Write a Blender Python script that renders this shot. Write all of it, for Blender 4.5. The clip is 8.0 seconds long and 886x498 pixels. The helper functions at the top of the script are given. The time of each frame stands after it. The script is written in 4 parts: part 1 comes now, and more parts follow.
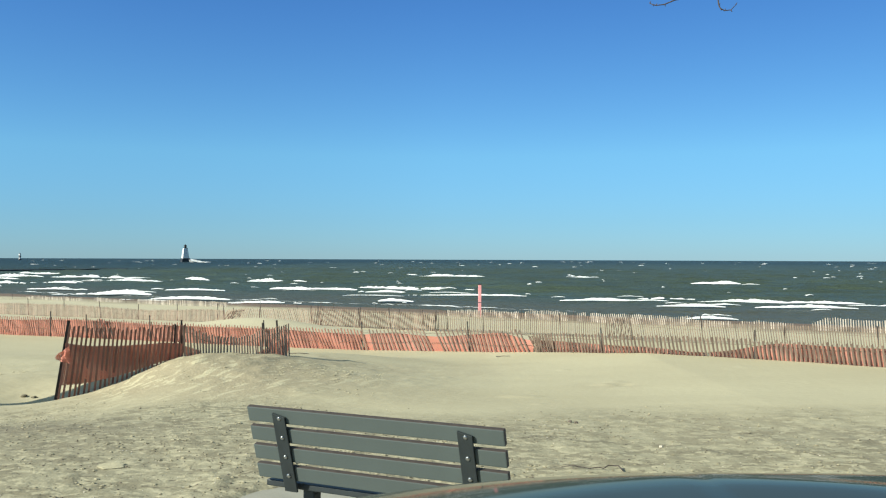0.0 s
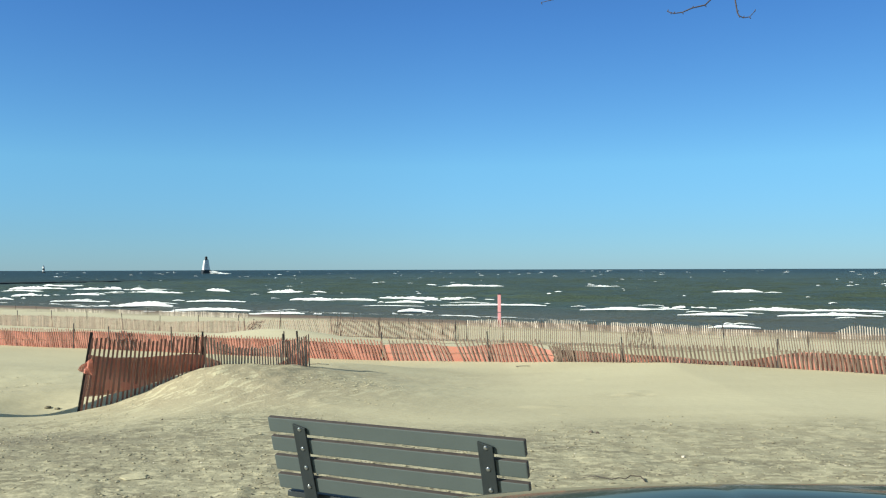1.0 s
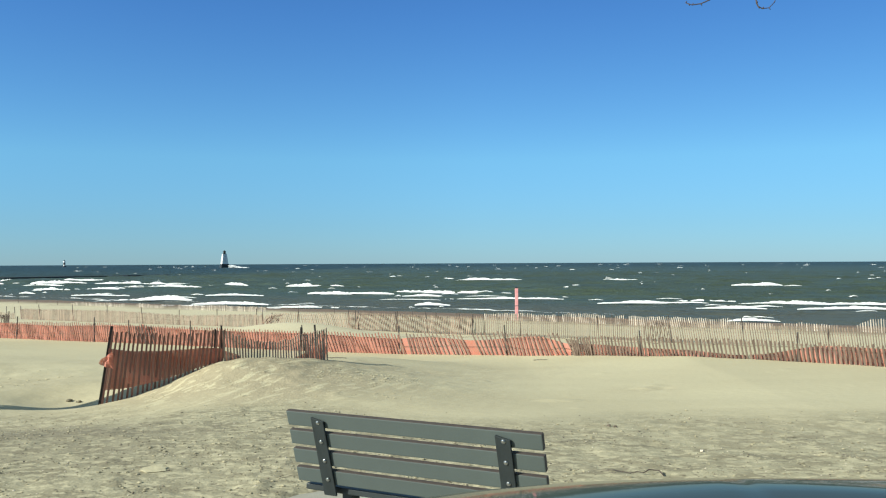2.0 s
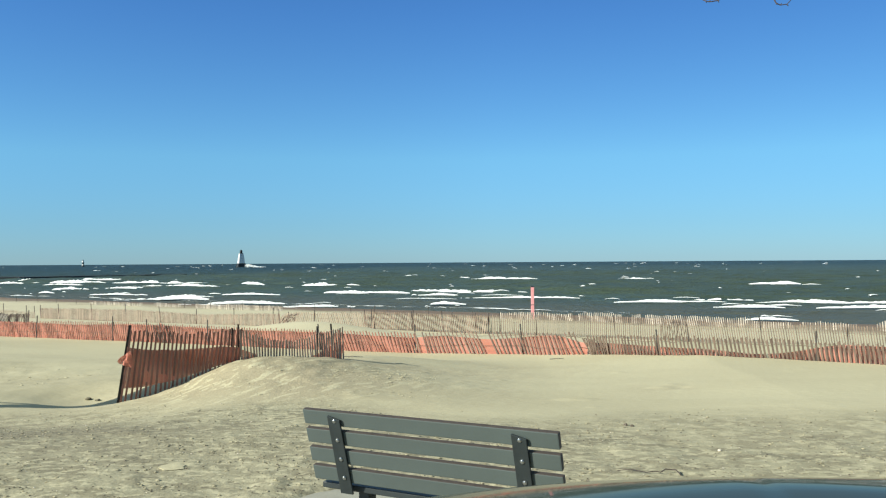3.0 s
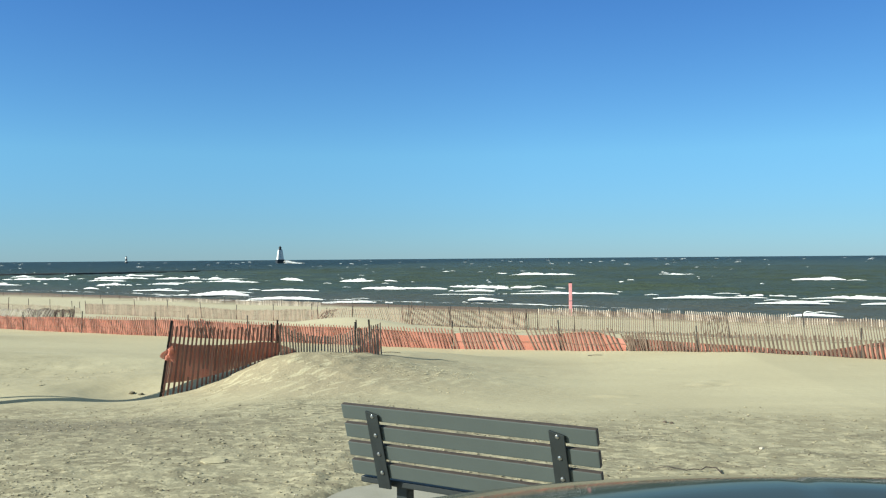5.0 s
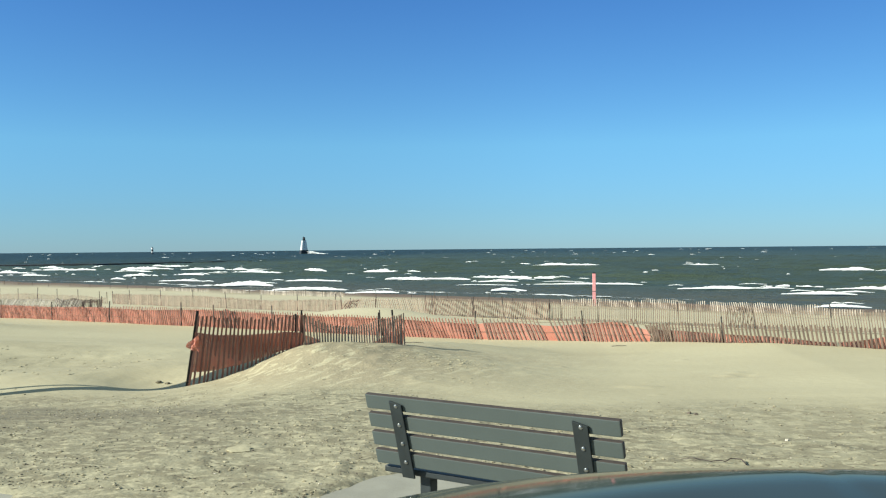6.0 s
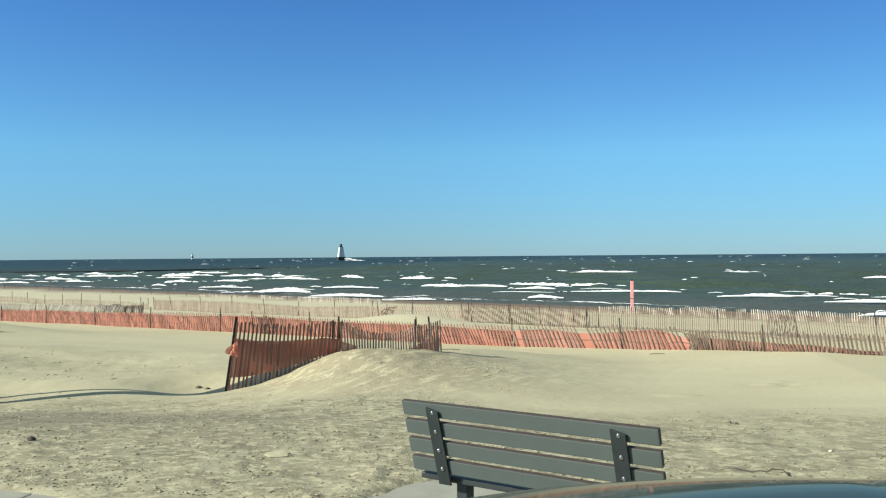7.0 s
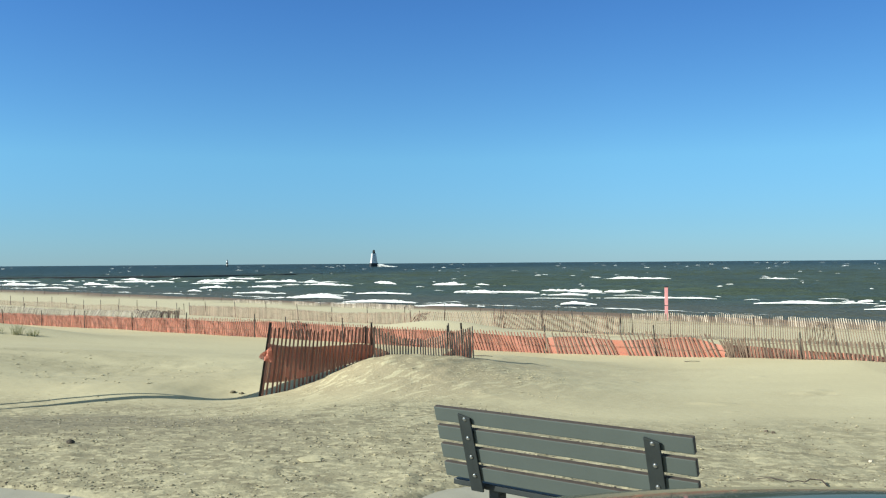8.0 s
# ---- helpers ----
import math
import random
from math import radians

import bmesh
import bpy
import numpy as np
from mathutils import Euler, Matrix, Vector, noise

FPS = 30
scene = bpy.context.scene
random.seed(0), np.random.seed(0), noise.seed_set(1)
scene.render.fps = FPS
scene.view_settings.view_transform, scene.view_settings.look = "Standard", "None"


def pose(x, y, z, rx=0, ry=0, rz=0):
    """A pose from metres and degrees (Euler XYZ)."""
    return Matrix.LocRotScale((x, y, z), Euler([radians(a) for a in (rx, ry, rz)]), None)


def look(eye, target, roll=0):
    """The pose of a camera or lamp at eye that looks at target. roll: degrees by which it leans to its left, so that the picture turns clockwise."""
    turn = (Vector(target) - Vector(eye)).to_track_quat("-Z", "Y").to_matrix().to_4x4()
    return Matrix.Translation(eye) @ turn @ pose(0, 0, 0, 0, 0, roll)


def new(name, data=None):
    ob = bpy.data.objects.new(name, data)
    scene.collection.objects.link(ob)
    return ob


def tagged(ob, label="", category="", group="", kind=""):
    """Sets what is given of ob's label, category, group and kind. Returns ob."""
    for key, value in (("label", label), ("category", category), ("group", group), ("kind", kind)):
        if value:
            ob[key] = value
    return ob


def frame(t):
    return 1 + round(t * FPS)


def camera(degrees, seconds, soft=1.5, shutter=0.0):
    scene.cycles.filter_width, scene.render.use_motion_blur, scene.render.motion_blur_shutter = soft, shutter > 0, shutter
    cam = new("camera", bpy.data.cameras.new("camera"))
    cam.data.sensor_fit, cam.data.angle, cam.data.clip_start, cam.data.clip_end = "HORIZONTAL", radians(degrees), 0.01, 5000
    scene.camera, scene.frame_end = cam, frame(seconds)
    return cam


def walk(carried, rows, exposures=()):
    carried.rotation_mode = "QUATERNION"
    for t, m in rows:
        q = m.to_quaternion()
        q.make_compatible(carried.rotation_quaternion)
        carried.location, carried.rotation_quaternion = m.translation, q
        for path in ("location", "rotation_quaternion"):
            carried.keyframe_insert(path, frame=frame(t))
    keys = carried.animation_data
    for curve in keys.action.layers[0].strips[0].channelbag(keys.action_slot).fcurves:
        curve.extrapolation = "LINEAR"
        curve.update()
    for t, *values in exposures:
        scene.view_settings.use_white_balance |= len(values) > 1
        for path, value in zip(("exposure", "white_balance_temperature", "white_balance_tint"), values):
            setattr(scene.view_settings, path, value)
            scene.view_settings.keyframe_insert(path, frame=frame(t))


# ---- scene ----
cam = camera(55.14, 8.0, soft=1.2)
EYE = 1.7
ROWS = [
    (0.0, 0.0000, 0.0000, 0.0000, 0.000, 0.660, 0.220),
    (0.5, 0.0014, 0.0022, -0.0011, 0.563, 0.998, 0.057),
    (1.0, 0.0013, -0.0026, 0.0004, 1.294, 1.335, -0.153),
    (1.5, 0.0008, -0.0033, 0.0020, 1.977, 0.970, -0.232),
    (3.0, 0.0002, -0.0032, 0.0004, 3.509, 0.852, -0.357),
    (3.5, 0.0016, -0.0041, -0.0006, 4.419, 0.608, -0.391),
    (4.0, -0.0002, -0.0077, 0.0003, 5.087, 0.520, -0.358),
    (4.5, 0.0021, -0.0043, -0.0004, 5.515, 0.821, -0.398),
    (6.0, 0.0016, -0.0120, 0.0025, 7.587, -0.039, -0.503),
    (6.5, 0.0021, -0.0129, 0.0013, 8.688, 0.446, -0.488),
    (7.0, 0.0017, -0.0186, 0.0020, 10.042, 0.446, -0.463),
    (7.5, 0.0019, -0.0244, 0.0017, 11.259, 0.623, -0.401),
    (8.0, 0.0036, -0.0248, 0.0013, 12.227, 0.889, -0.419),
]

walk(cam, [(t, pose(x, y, EYE + z, 90 + pitch, 0, yaw) @ pose(0, 0, 0, 0, 0, roll)) for t, x, y, z, yaw, pitch, roll in ROWS],
     [(0.0, 0.5), (8.0, 0.5)])

# ---- sky and sun: low sun over the left shoulder ----
SUN_EL, SUN_AZ = 27.0, 207.0          # degrees; azimuth counter-clockwise from +x
to_sun = Vector((math.cos(radians(SUN_EL)) * math.cos(radians(SUN_AZ)), math.cos(radians(SUN_EL)) * math.sin(radians(SUN_AZ)), math.sin(radians(SUN_EL))))
world = bpy.data.worlds.new("sky")
scene.world = world
world.use_nodes = True
wn = world.node_tree
sky = wn.nodes.new("ShaderNodeTexSky")
sky.sky_type, sky.sun_disc = "NISHITA", False
sky.sun_elevation, sky.sun_rotation = radians(SUN_EL), radians(90 - SUN_AZ)
sky.altitude, sky.air_density, sky.dust_density, sky.ozone_density = 0, 1.0, 0.0, 3.0
# clear cold air: the haze towards the horizon is pale blue, not yellow
geo = wn.nodes.new("ShaderNodeTexCoord")
sep, ramp, tint = wn.nodes.new("ShaderNodeSeparateXYZ"), wn.nodes.new("ShaderNodeValToRGB"), wn.nodes.new("ShaderNodeMix")
wn.links.new(geo.outputs["Generated"], sep.inputs[0])
wn.links.new(sep.outputs["Z"], ramp.inputs[0])
ramp.color_ramp.elements[0].color, ramp.color_ramp.elements[1].color = (0.302, 0.545, 0.945, 1), (1.75, 1.32, 0.80, 1)
ramp.color_ramp.elements[1].position = 0.43
for at, c in ((0.045, (0.345, 0.618, 0.94)), (0.12, (0.445, 0.80, 1.015)), (0.28, (0.350, 0.685, 1.035)), (0.325, (0.330, 0.650, 1.02))):
    ramp.color_ramp.elements.new(at).color = (*c, 1)
tint.data_type, tint.blend_type = "RGBA", "MULTIPLY"
tint.inputs["Factor"].default_value = 1.0
wn.links.new(sky.outputs[0], tint.inputs["A"])
wn.links.new(ramp.outputs[0], tint.inputs["B"])
# the sky is a little deeper on the side away from the sun
side, deeper = wn.nodes.new("ShaderNodeMapRange"), wn.nodes.new("ShaderNodeVectorMath")
for key, v in (("From Min", 0.0), ("From Max", 0.5), ("To Min", 1.0), ("To Max", 0.83)):
    side.inputs[key].default_value = v
wn.links.new(sep.outputs["X"], side.inputs["Value"])
deeper.operation = "SCALE"
wn.links.new(tint.outputs["Result"], deeper.inputs[0])
wn.links.new(side.outputs[0], deeper.inputs["Scale"])
wn.links.new(deeper.outputs[0], wn.nodes["Background"].inputs[0])
wn.nodes["Background"].inputs[1].default_value = 0.10
sun = new("sun", bpy.data.lights.new("sun", "SUN"))
sun.data.energy, sun.data.angle, sun.data.color = 4.8, radians(0.5), (0.985, 0.965, 0.845)
sun.matrix_world = look(to_sun * 50, (0, 0, 0))


# ---- materials ----
def material(name, colour, rough=0.8, metal=0.0, scale=8.0, vary=0.25, fine=60.0, bump=0.3, dist=0.01, second=None, rand=0.0, spec=0.5):
    """A surface with two scales of mottling, fine relief and, with rand, a tone of its own for each object and piece."""
    m = bpy.data.materials.new(name)
    m.use_nodes = True
    nt = m.node_tree
    b = nt.nodes["Principled BSDF"]
    b.inputs["Roughness"].default_value, b.inputs["Metallic"].default_value = rough, metal
    b.inputs["Specular IOR Level"].default_value = spec
    co = nt.nodes.new("ShaderNodeTexCoord")
    big, small = nt.nodes.new("ShaderNodeTexNoise"), nt.nodes.new("ShaderNodeTexNoise")
    for n, s in ((big, scale), (small, fine)):
        n.inputs["Scale"].default_value, n.inputs["Detail"].default_value = s, 5
        nt.links.new(co.outputs["Object"], n.inputs["Vector"])
    mix = nt.nodes.new("ShaderNodeMix")
    mix.data_type = "RGBA"
    mix.inputs["A"].default_value = (*[c * (1 - vary) for c in colour], 1)
    mix.inputs["B"].default_value = (*(second or [min(1, c * (1 + vary)) for c in colour]), 1)
    ramp = nt.nodes.new("ShaderNodeMapRange")
    ramp.inputs["From Min"].default_value, ramp.inputs["From Max"].default_value = 0.3, 0.7
    add = nt.nodes.new("ShaderNodeMath")
    add.operation = "MULTIPLY_ADD"
    add.inputs[1].default_value = 0.35
    nt.links.new(small.outputs["Fac"], add.inputs[0])
    scl = nt.nodes.new("ShaderNodeMath")
    scl.operation = "MULTIPLY"
    scl.inputs[1].default_value = 0.65
    nt.links.new(big.outputs["Fac"], scl.inputs[0])
    nt.links.new(scl.outputs[0], add.inputs[2])
    nt.links.new(add.outputs[0], ramp.inputs["Value"])
    nt.links.new(ramp.outputs[0], mix.inputs["Factor"])
    out = mix.outputs["Result"]
    if rand:
        info, geo, hsv = nt.nodes.new("ShaderNodeObjectInfo"), nt.nodes.new("ShaderNodeNewGeometry"), nt.nodes.new("ShaderNodeHueSaturation")
        both = nt.nodes.new("ShaderNodeMath")
        both.operation = "ADD"
        nt.links.new(info.outputs["Random"], both.inputs[0])
        nt.links.new(geo.outputs["Random Per Island"], both.inputs[1])
        wrap = nt.nodes.new("ShaderNodeMath")
        wrap.operation = "FRACT"
        nt.links.new(both.outputs[0], wrap.inputs[0])
        tone = nt.nodes.new("ShaderNodeMapRange")
        tone.inputs["To Min"].default_value, tone.inputs["To Max"].default_value = 1 - rand, 1 + rand
        nt.links.new(wrap.outputs[0], tone.inputs["Value"])
        nt.links.new(tone.outputs[0], hsv.inputs["Value"])
        nt.links.new(out, hsv.inputs["Color"])
        out = hsv.outputs["Color"]
    nt.links.new(out, b.inputs["Base Color"])
    bp = nt.nodes.new("ShaderNodeBump")
    bp.inputs["Strength"].default_value, bp.inputs["Distance"].default_value = bump, dist
    nt.links.new(small.outputs["Fac"], bp.inputs["Height"])
    nt.links.new(bp.outputs[0], b.inputs["Normal"])
    return m


def sand_material():
    """Pale quartz sand: smooth drifts, and greyer trampled ground near the path with crumbs and darker mottling."""
    m = bpy.data.materials.new("sand")
    m.use_nodes = True
    nt = m.node_tree
    b = nt.nodes["Principled BSDF"]
    b.inputs["Roughness"].default_value, b.inputs["Specular IOR Level"].default_value = 0.95, 0.15
    co = nt.nodes.new("ShaderNodeTexCoord")

    def noise_at(scale, detail=5, stretch=(1, 1, 1)):
        mp, n = nt.nodes.new("ShaderNodeMapping"), nt.nodes.new("ShaderNodeTexNoise")
        mp.inputs["Scale"].default_value = stretch
        n.inputs["Scale"].default_value, n.inputs["Detail"].default_value = scale, detail
        nt.links.new(co.outputs["Object"], mp.inputs["Vector"])
        nt.links.new(mp.outputs[0], n.inputs["Vector"])
        return n.outputs["Fac"]

    def streaks(scale, turn, long, across):
        mp, n = nt.nodes.new("ShaderNodeMapping"), nt.nodes.new("ShaderNodeTexNoise")
        mp.vector_type = "TEXTURE"
        mp.inputs["Rotation"].default_value, mp.inputs["Scale"].default_value = (0, 0, radians(turn)), (long, across, 1)
        n.inputs["Scale"].default_value, n.inputs["Detail"].default_value = scale, 6
        nt.links.new(co.outputs["Object"], mp.inputs["Vector"])
        nt.links.new(mp.outputs[0], n.inputs["Vector"])
        return n.outputs["Fac"]

    def span(value, lo, hi, a=0.0, z=1.0):
        r = nt.nodes.new("ShaderNodeMapRange")
        r.interpolation_type = "SMOOTHSTEP"
        for k, v in zip(("From Min", "From Max", "To Min", "To Max"), (lo, hi, a, z)):
            r.inputs[k].default_value = v
        nt.links.new(value, r.inputs["Value"])
        return r.outputs[0]

    def blend(fac, a, c):
        x = nt.nodes.new("ShaderNodeMix")
        x.data_type = "RGBA"
        for k, v in (("Factor", fac), ("A", a), ("B", c)):
            if isinstance(v, tuple):
                x.inputs[k].default_value = (*v, 1)
            else:
                nt.links.new(v, x.inputs[k])
        return x.outputs["Result"]

    def times(a, c):
        x = nt.nodes.new("ShaderNodeMath")
        x.operation = "MULTIPLY"
        for i, v in enumerate((a, c)):
            if isinstance(v, float):
                x.inputs[i].default_value = v
            else:
                nt.links.new(v, x.inputs[i])
        return x.outputs[0]

    att = nt.nodes.new("ShaderNodeAttribute")
    att.attribute_name = "trampled"
    tr = att.outputs["Fac"]
    wet = nt.nodes.new("ShaderNodeAttribute")
    wet.attribute_name = "wet"
    dry = blend(span(noise_at(0.35, 4, (0.5, 1.4, 1)), 0.35, 0.65), SAND_A, SAND_B)
    rough = blend(span(noise_at(4.0, 6, (0.6, 1.0, 1)), 0.36, 0.64), SAND_C, SAND_D)
    dune = nt.nodes.new("ShaderNodeAttribute")
    dune.attribute_name = "coarse"
    tan = blend(span(noise_at(8.0, 7, (1.0, 0.8, 1)), 0.59, 0.65), (0.405, 0.354, 0.234), (0.52, 0.475, 0.315))
    tan = blend(span(streaks(5.0, 66, 2.6, 0.8), 0.55, 0.61), tan, (0.545, 0.50, 0.33))
    dry = blend(dune.outputs["Fac"], dry, tan)
    clean = nt.nodes.new("ShaderNodeAttribute")
    clean.attribute_name = "clean"
    dry = blend(clean.outputs["Fac"], dry, (0.615, 0.56, 0.385))
    dark_mottle = nt.nodes.new("ShaderNodeAttribute")
    dark_mottle.attribute_name = "dark_mottle"
    rough = blend(dark_mottle.outputs["Fac"], rough, (0.245, 0.222, 0.155))
    col = blend(tr, dry, rough)
    crumbs = times(times(span(noise_at(22.0, 4, (0.6, 0.9, 1)), 0.61, 0.67), tr), 0.7)
    col = blend(crumbs, col, SAND_E)
    pale = times(times(span(noise_at(11.0, 6, (0.75, 1.0, 1)), 0.52, 0.60), tr), span(dark_mottle.outputs["Fac"], 0.1, 0.9, 0.75, 0.25))
    col = blend(pale, col, SAND_B)
    grain = span(noise_at(420.0, 2), 0.3, 0.7, 0.86, 1.12)
    hs = nt.nodes.new("ShaderNodeHueSaturation")
    nt.links.new(grain, hs.inputs["Value"])
    nt.links.new(col, hs.inputs["Color"])
    col = blend(wet.outputs["Fac"], hs.outputs["Color"], (0.21, 0.158, 0.118))
    nt.links.new(col, b.inputs["Base Color"])
    b1, b2 = nt.nodes.new("ShaderNodeBump"), nt.nodes.new("ShaderNodeBump")
    b1.inputs["Strength"].default_value, b1.inputs["Distance"].default_value = 0.3, 0.025
    b2.inputs["Distance"].default_value = 0.02
    nt.links.new(noise_at(9.0, 6, (0.8, 1.3, 1)), b1.inputs["Height"])
    lumpy = nt.nodes.new("ShaderNodeMath")
    lumpy.operation = "MULTIPLY_ADD"
    lumpy.inputs[1].default_value = 0.5
    nt.links.new(dune.outputs["Fac"], lumpy.inputs[0])
    nt.links.new(times(tr, 0.40), lumpy.inputs[2])
    nt.links.new(lumpy.outputs[0], b2.inputs["Strength"])
    nt.links.new(noise_at(26.0, 4), b2.inputs["Height"])
    nt.links.new(b1.outputs[0], b2.inputs["Normal"])
    nt.links.new(b2.outputs[0], b.inputs["Normal"])
    return m


SAND_A, SAND_B = (0.510, 0.466, 0.305), (0.545, 0.503, 0.333)
SAND_C, SAND_D, SAND_E = (0.285, 0.260, 0.173), (0.420, 0.391, 0.262), (0.15, 0.13, 0.09)
SAND = sand_material()
CONCRETE = material("concrete", (0.345, 0.34, 0.275), 0.9, scale=3, vary=0.2, fine=80, bump=0.25, dist=0.004, second=(0.42, 0.41, 0.33))
LATH_RED = material("red_stained_lath", (0.28, 0.125, 0.085), 0.85, scale=6, vary=0.35, fine=90, bump=0.4, dist=0.003, rand=0.25)
LATH_BROWN = material("brown_weathered_lath", (0.140, 0.098, 0.070), 0.9, scale=6, vary=0.35, fine=90, bump=0.4, dist=0.003, rand=0.3)
LATH_PANEL = material("dark_red_brown_lath", (0.215, 0.105, 0.075), 0.85, scale=6, vary=0.35, fine=90, bump=0.4, dist=0.003, rand=0.25)
LATH_LEAN = material("dusty_brown_lath", (0.205, 0.142, 0.104), 0.9, scale=6, vary=0.35, fine=90, bump=0.4, dist=0.003, rand=0.3)
LATH_TAN = material("sun_faded_brown_lath", (0.34, 0.25, 0.185), 0.9, scale=6, vary=0.35, fine=90, bump=0.4, dist=0.003, rand=0.3)
LATH_GREY = material("silver_weathered_lath", (0.205, 0.152, 0.112), 0.9, scale=3, vary=0.3, fine=40, bump=0.3, dist=0.003, rand=0.3)
LATH_MID = material("grey_fallen_lath", (0.28, 0.255, 0.215), 0.9, scale=3, vary=0.3, fine=40, bump=0.3, dist=0.003, rand=0.45)
LATH_DARK = material("dark_wet_lath", (0.055, 0.038, 0.030), 0.85, scale=6, vary=0.35, fine=90, bump=0.4, dist=0.003, rand=0.3)
LATH_PINK = material("pinkish_weathered_lath", (0.29, 0.208, 0.155), 0.9, scale=3, vary=0.3, fine=40, bump=0.3, dist=0.003, rand=0.35)
LATH_PALE = material("bleached_lath", (0.43, 0.38, 0.31), 0.9, scale=3, vary=0.25, fine=40, bump=0.3, dist=0.003, rand=0.5)
POST = material("dark_steel_post", (0.05, 0.042, 0.036), 0.7, 0.3, scale=9, vary=0.4, fine=70)
WIRE = material("rusty_wire", (0.10, 0.07, 0.05), 0.7, 0.6, scale=20, vary=0.4)
BENCH = material("grey_green_board", (0.078, 0.098, 0.091), 0.5, scale=3, vary=0.12, fine=120, bump=0.12, dist=0.002, rand=0.04)
BENCH_EDGE = material("brown_board_edge", (0.062, 0.050, 0.043), 0.6, scale=20, vary=0.3, fine=120, bump=0.2, dist=0.002)
# iron black; also the shade painted onto the bench seat slats
BLACK = material("black_iron_and_seat_shade", (0.023, 0.031, 0.032), 0.5, 0.1, scale=12, vary=0.25, fine=140, bump=0.15, dist=0.002)
BOLT = material("zinc_bolt", (0.42, 0.43, 0.42), 0.28, 0.9, scale=40, vary=0.2)
WHITE = material("white_paint", (0.80, 0.80, 0.77), 0.6, scale=0.3, vary=0.06, fine=3, bump=0.1)
DARK = material("dark_iron", (0.03, 0.035, 0.04), 0.6, 0.2, scale=0.5, vary=0.3, fine=4)
ROCK = material("breakwater_concrete", (0.055, 0.06, 0.065), 0.9, scale=0.2, vary=0.35, fine=2, bump=0.6, dist=0.1)
PINK = material("faded_pink_paint", (0.80, 0.28, 0.29), 0.6, scale=3, vary=0.12, fine=30, second=(0.83, 0.42, 0.41))
STONE = material("pebble", (0.14, 0.115, 0.085), 0.85, scale=30, vary=0.4, fine=150, rand=0.55)
DEBRIS = material("sandy_plant_debris", (0.13, 0.11, 0.075), 0.95, scale=25, vary=0.5, fine=90, bump=0.8, second=(0.30, 0.265, 0.17))
CRUMB = material("packed_sand_crumb", (0.36, 0.325, 0.21), 0.95, scale=9, vary=0.25, fine=90, bump=0.5, rand=0.25)
SHELL = material("shell_grit", (0.62, 0.56, 0.44), 0.7, scale=30, vary=0.2, fine=150, rand=0.2)
BARK = material("grey_bark", (0.075, 0.058, 0.05), 0.9, scale=12, vary=0.4, fine=60, bump=0.6)
RUBBER = material("black_rubber", (0.02, 0.02, 0.02), 0.85, scale=20, vary=0.3)
CASTER = material("caster_board", (0.55, 0.50, 0.40), 0.6, scale=3, vary=0.1)
FOAM = material("sea_foam", (0.84, 0.87, 0.84), 0.9, scale=0.8, vary=0.14, fine=6.0, bump=0.6, dist=0.06, second=(0.93, 0.94, 0.92))

PAINT = material("dark_blue_green_car_paint", (0.050, 0.066, 0.056), 0.06, 0.0, scale=2, vary=0.1, fine=300, bump=0.01, dist=0.001)
PAINT.node_tree.nodes["Principled BSDF"].inputs["IOR"].default_value = 1.08


def netting_material():
    """Orange plastic safety net: square strands with small openings, letting some light through."""
    m = bpy.data.materials.new("orange_plastic_net")
    m.use_nodes = True
    nt = m.node_tree
    b, out = nt.nodes["Principled BSDF"], nt.nodes["Material Output"]
    b.inputs["Roughness"].default_value = 0.6
    co, n = nt.nodes.new("ShaderNodeTexCoord"), nt.nodes.new("ShaderNodeTexNoise")
    n.inputs["Scale"].default_value, n.inputs["Detail"].default_value = 1.7, 5
    nt.links.new(co.outputs["Object"], n.inputs["Vector"])
    mix = nt.nodes.new("ShaderNodeMix")
    mix.data_type = "RGBA"
    mix.inputs["A"].default_value, mix.inputs["B"].default_value = (0.56, 0.165, 0.10, 1), (0.72, 0.31, 0.22, 1)
    nt.links.new(n.outputs["Fac"], mix.inputs["Factor"])
    nt.links.new(mix.outputs["Result"], b.inputs["Base Color"])
    tl, both, clear, last = (nt.nodes.new("ShaderNode" + k) for k in ("BsdfTranslucent", "MixShader", "BsdfTransparent", "MixShader"))
    nt.links.new(mix.outputs["Result"], tl.inputs["Color"])
    both.inputs["Fac"].default_value = 0.35
    nt.links.new(b.outputs[0], both.inputs[1])
    nt.links.new(tl.outputs[0], both.inputs[2])
    br, uv = nt.nodes.new("ShaderNodeTexBrick"), nt.nodes.new("ShaderNodeUVMap")
    br.offset = 0.0
    for k, v in (("Scale", 1.0), ("Mortar Size", 0.0072), ("Mortar Smooth", 0.0), ("Brick Width", 0.022), ("Row Height", 0.020)):
        br.inputs[k].default_value = v
    nt.links.new(uv.outputs[0], br.inputs["Vector"])
    nt.links.new(br.outputs["Fac"], last.inputs["Fac"])
    nt.links.new(clear.outputs[0], last.inputs[1])
    nt.links.new(both.outputs[0], last.inputs[2])
    nt.links.new(last.outputs[0], out.inputs["Surface"])
    return m


NET = netting_material()


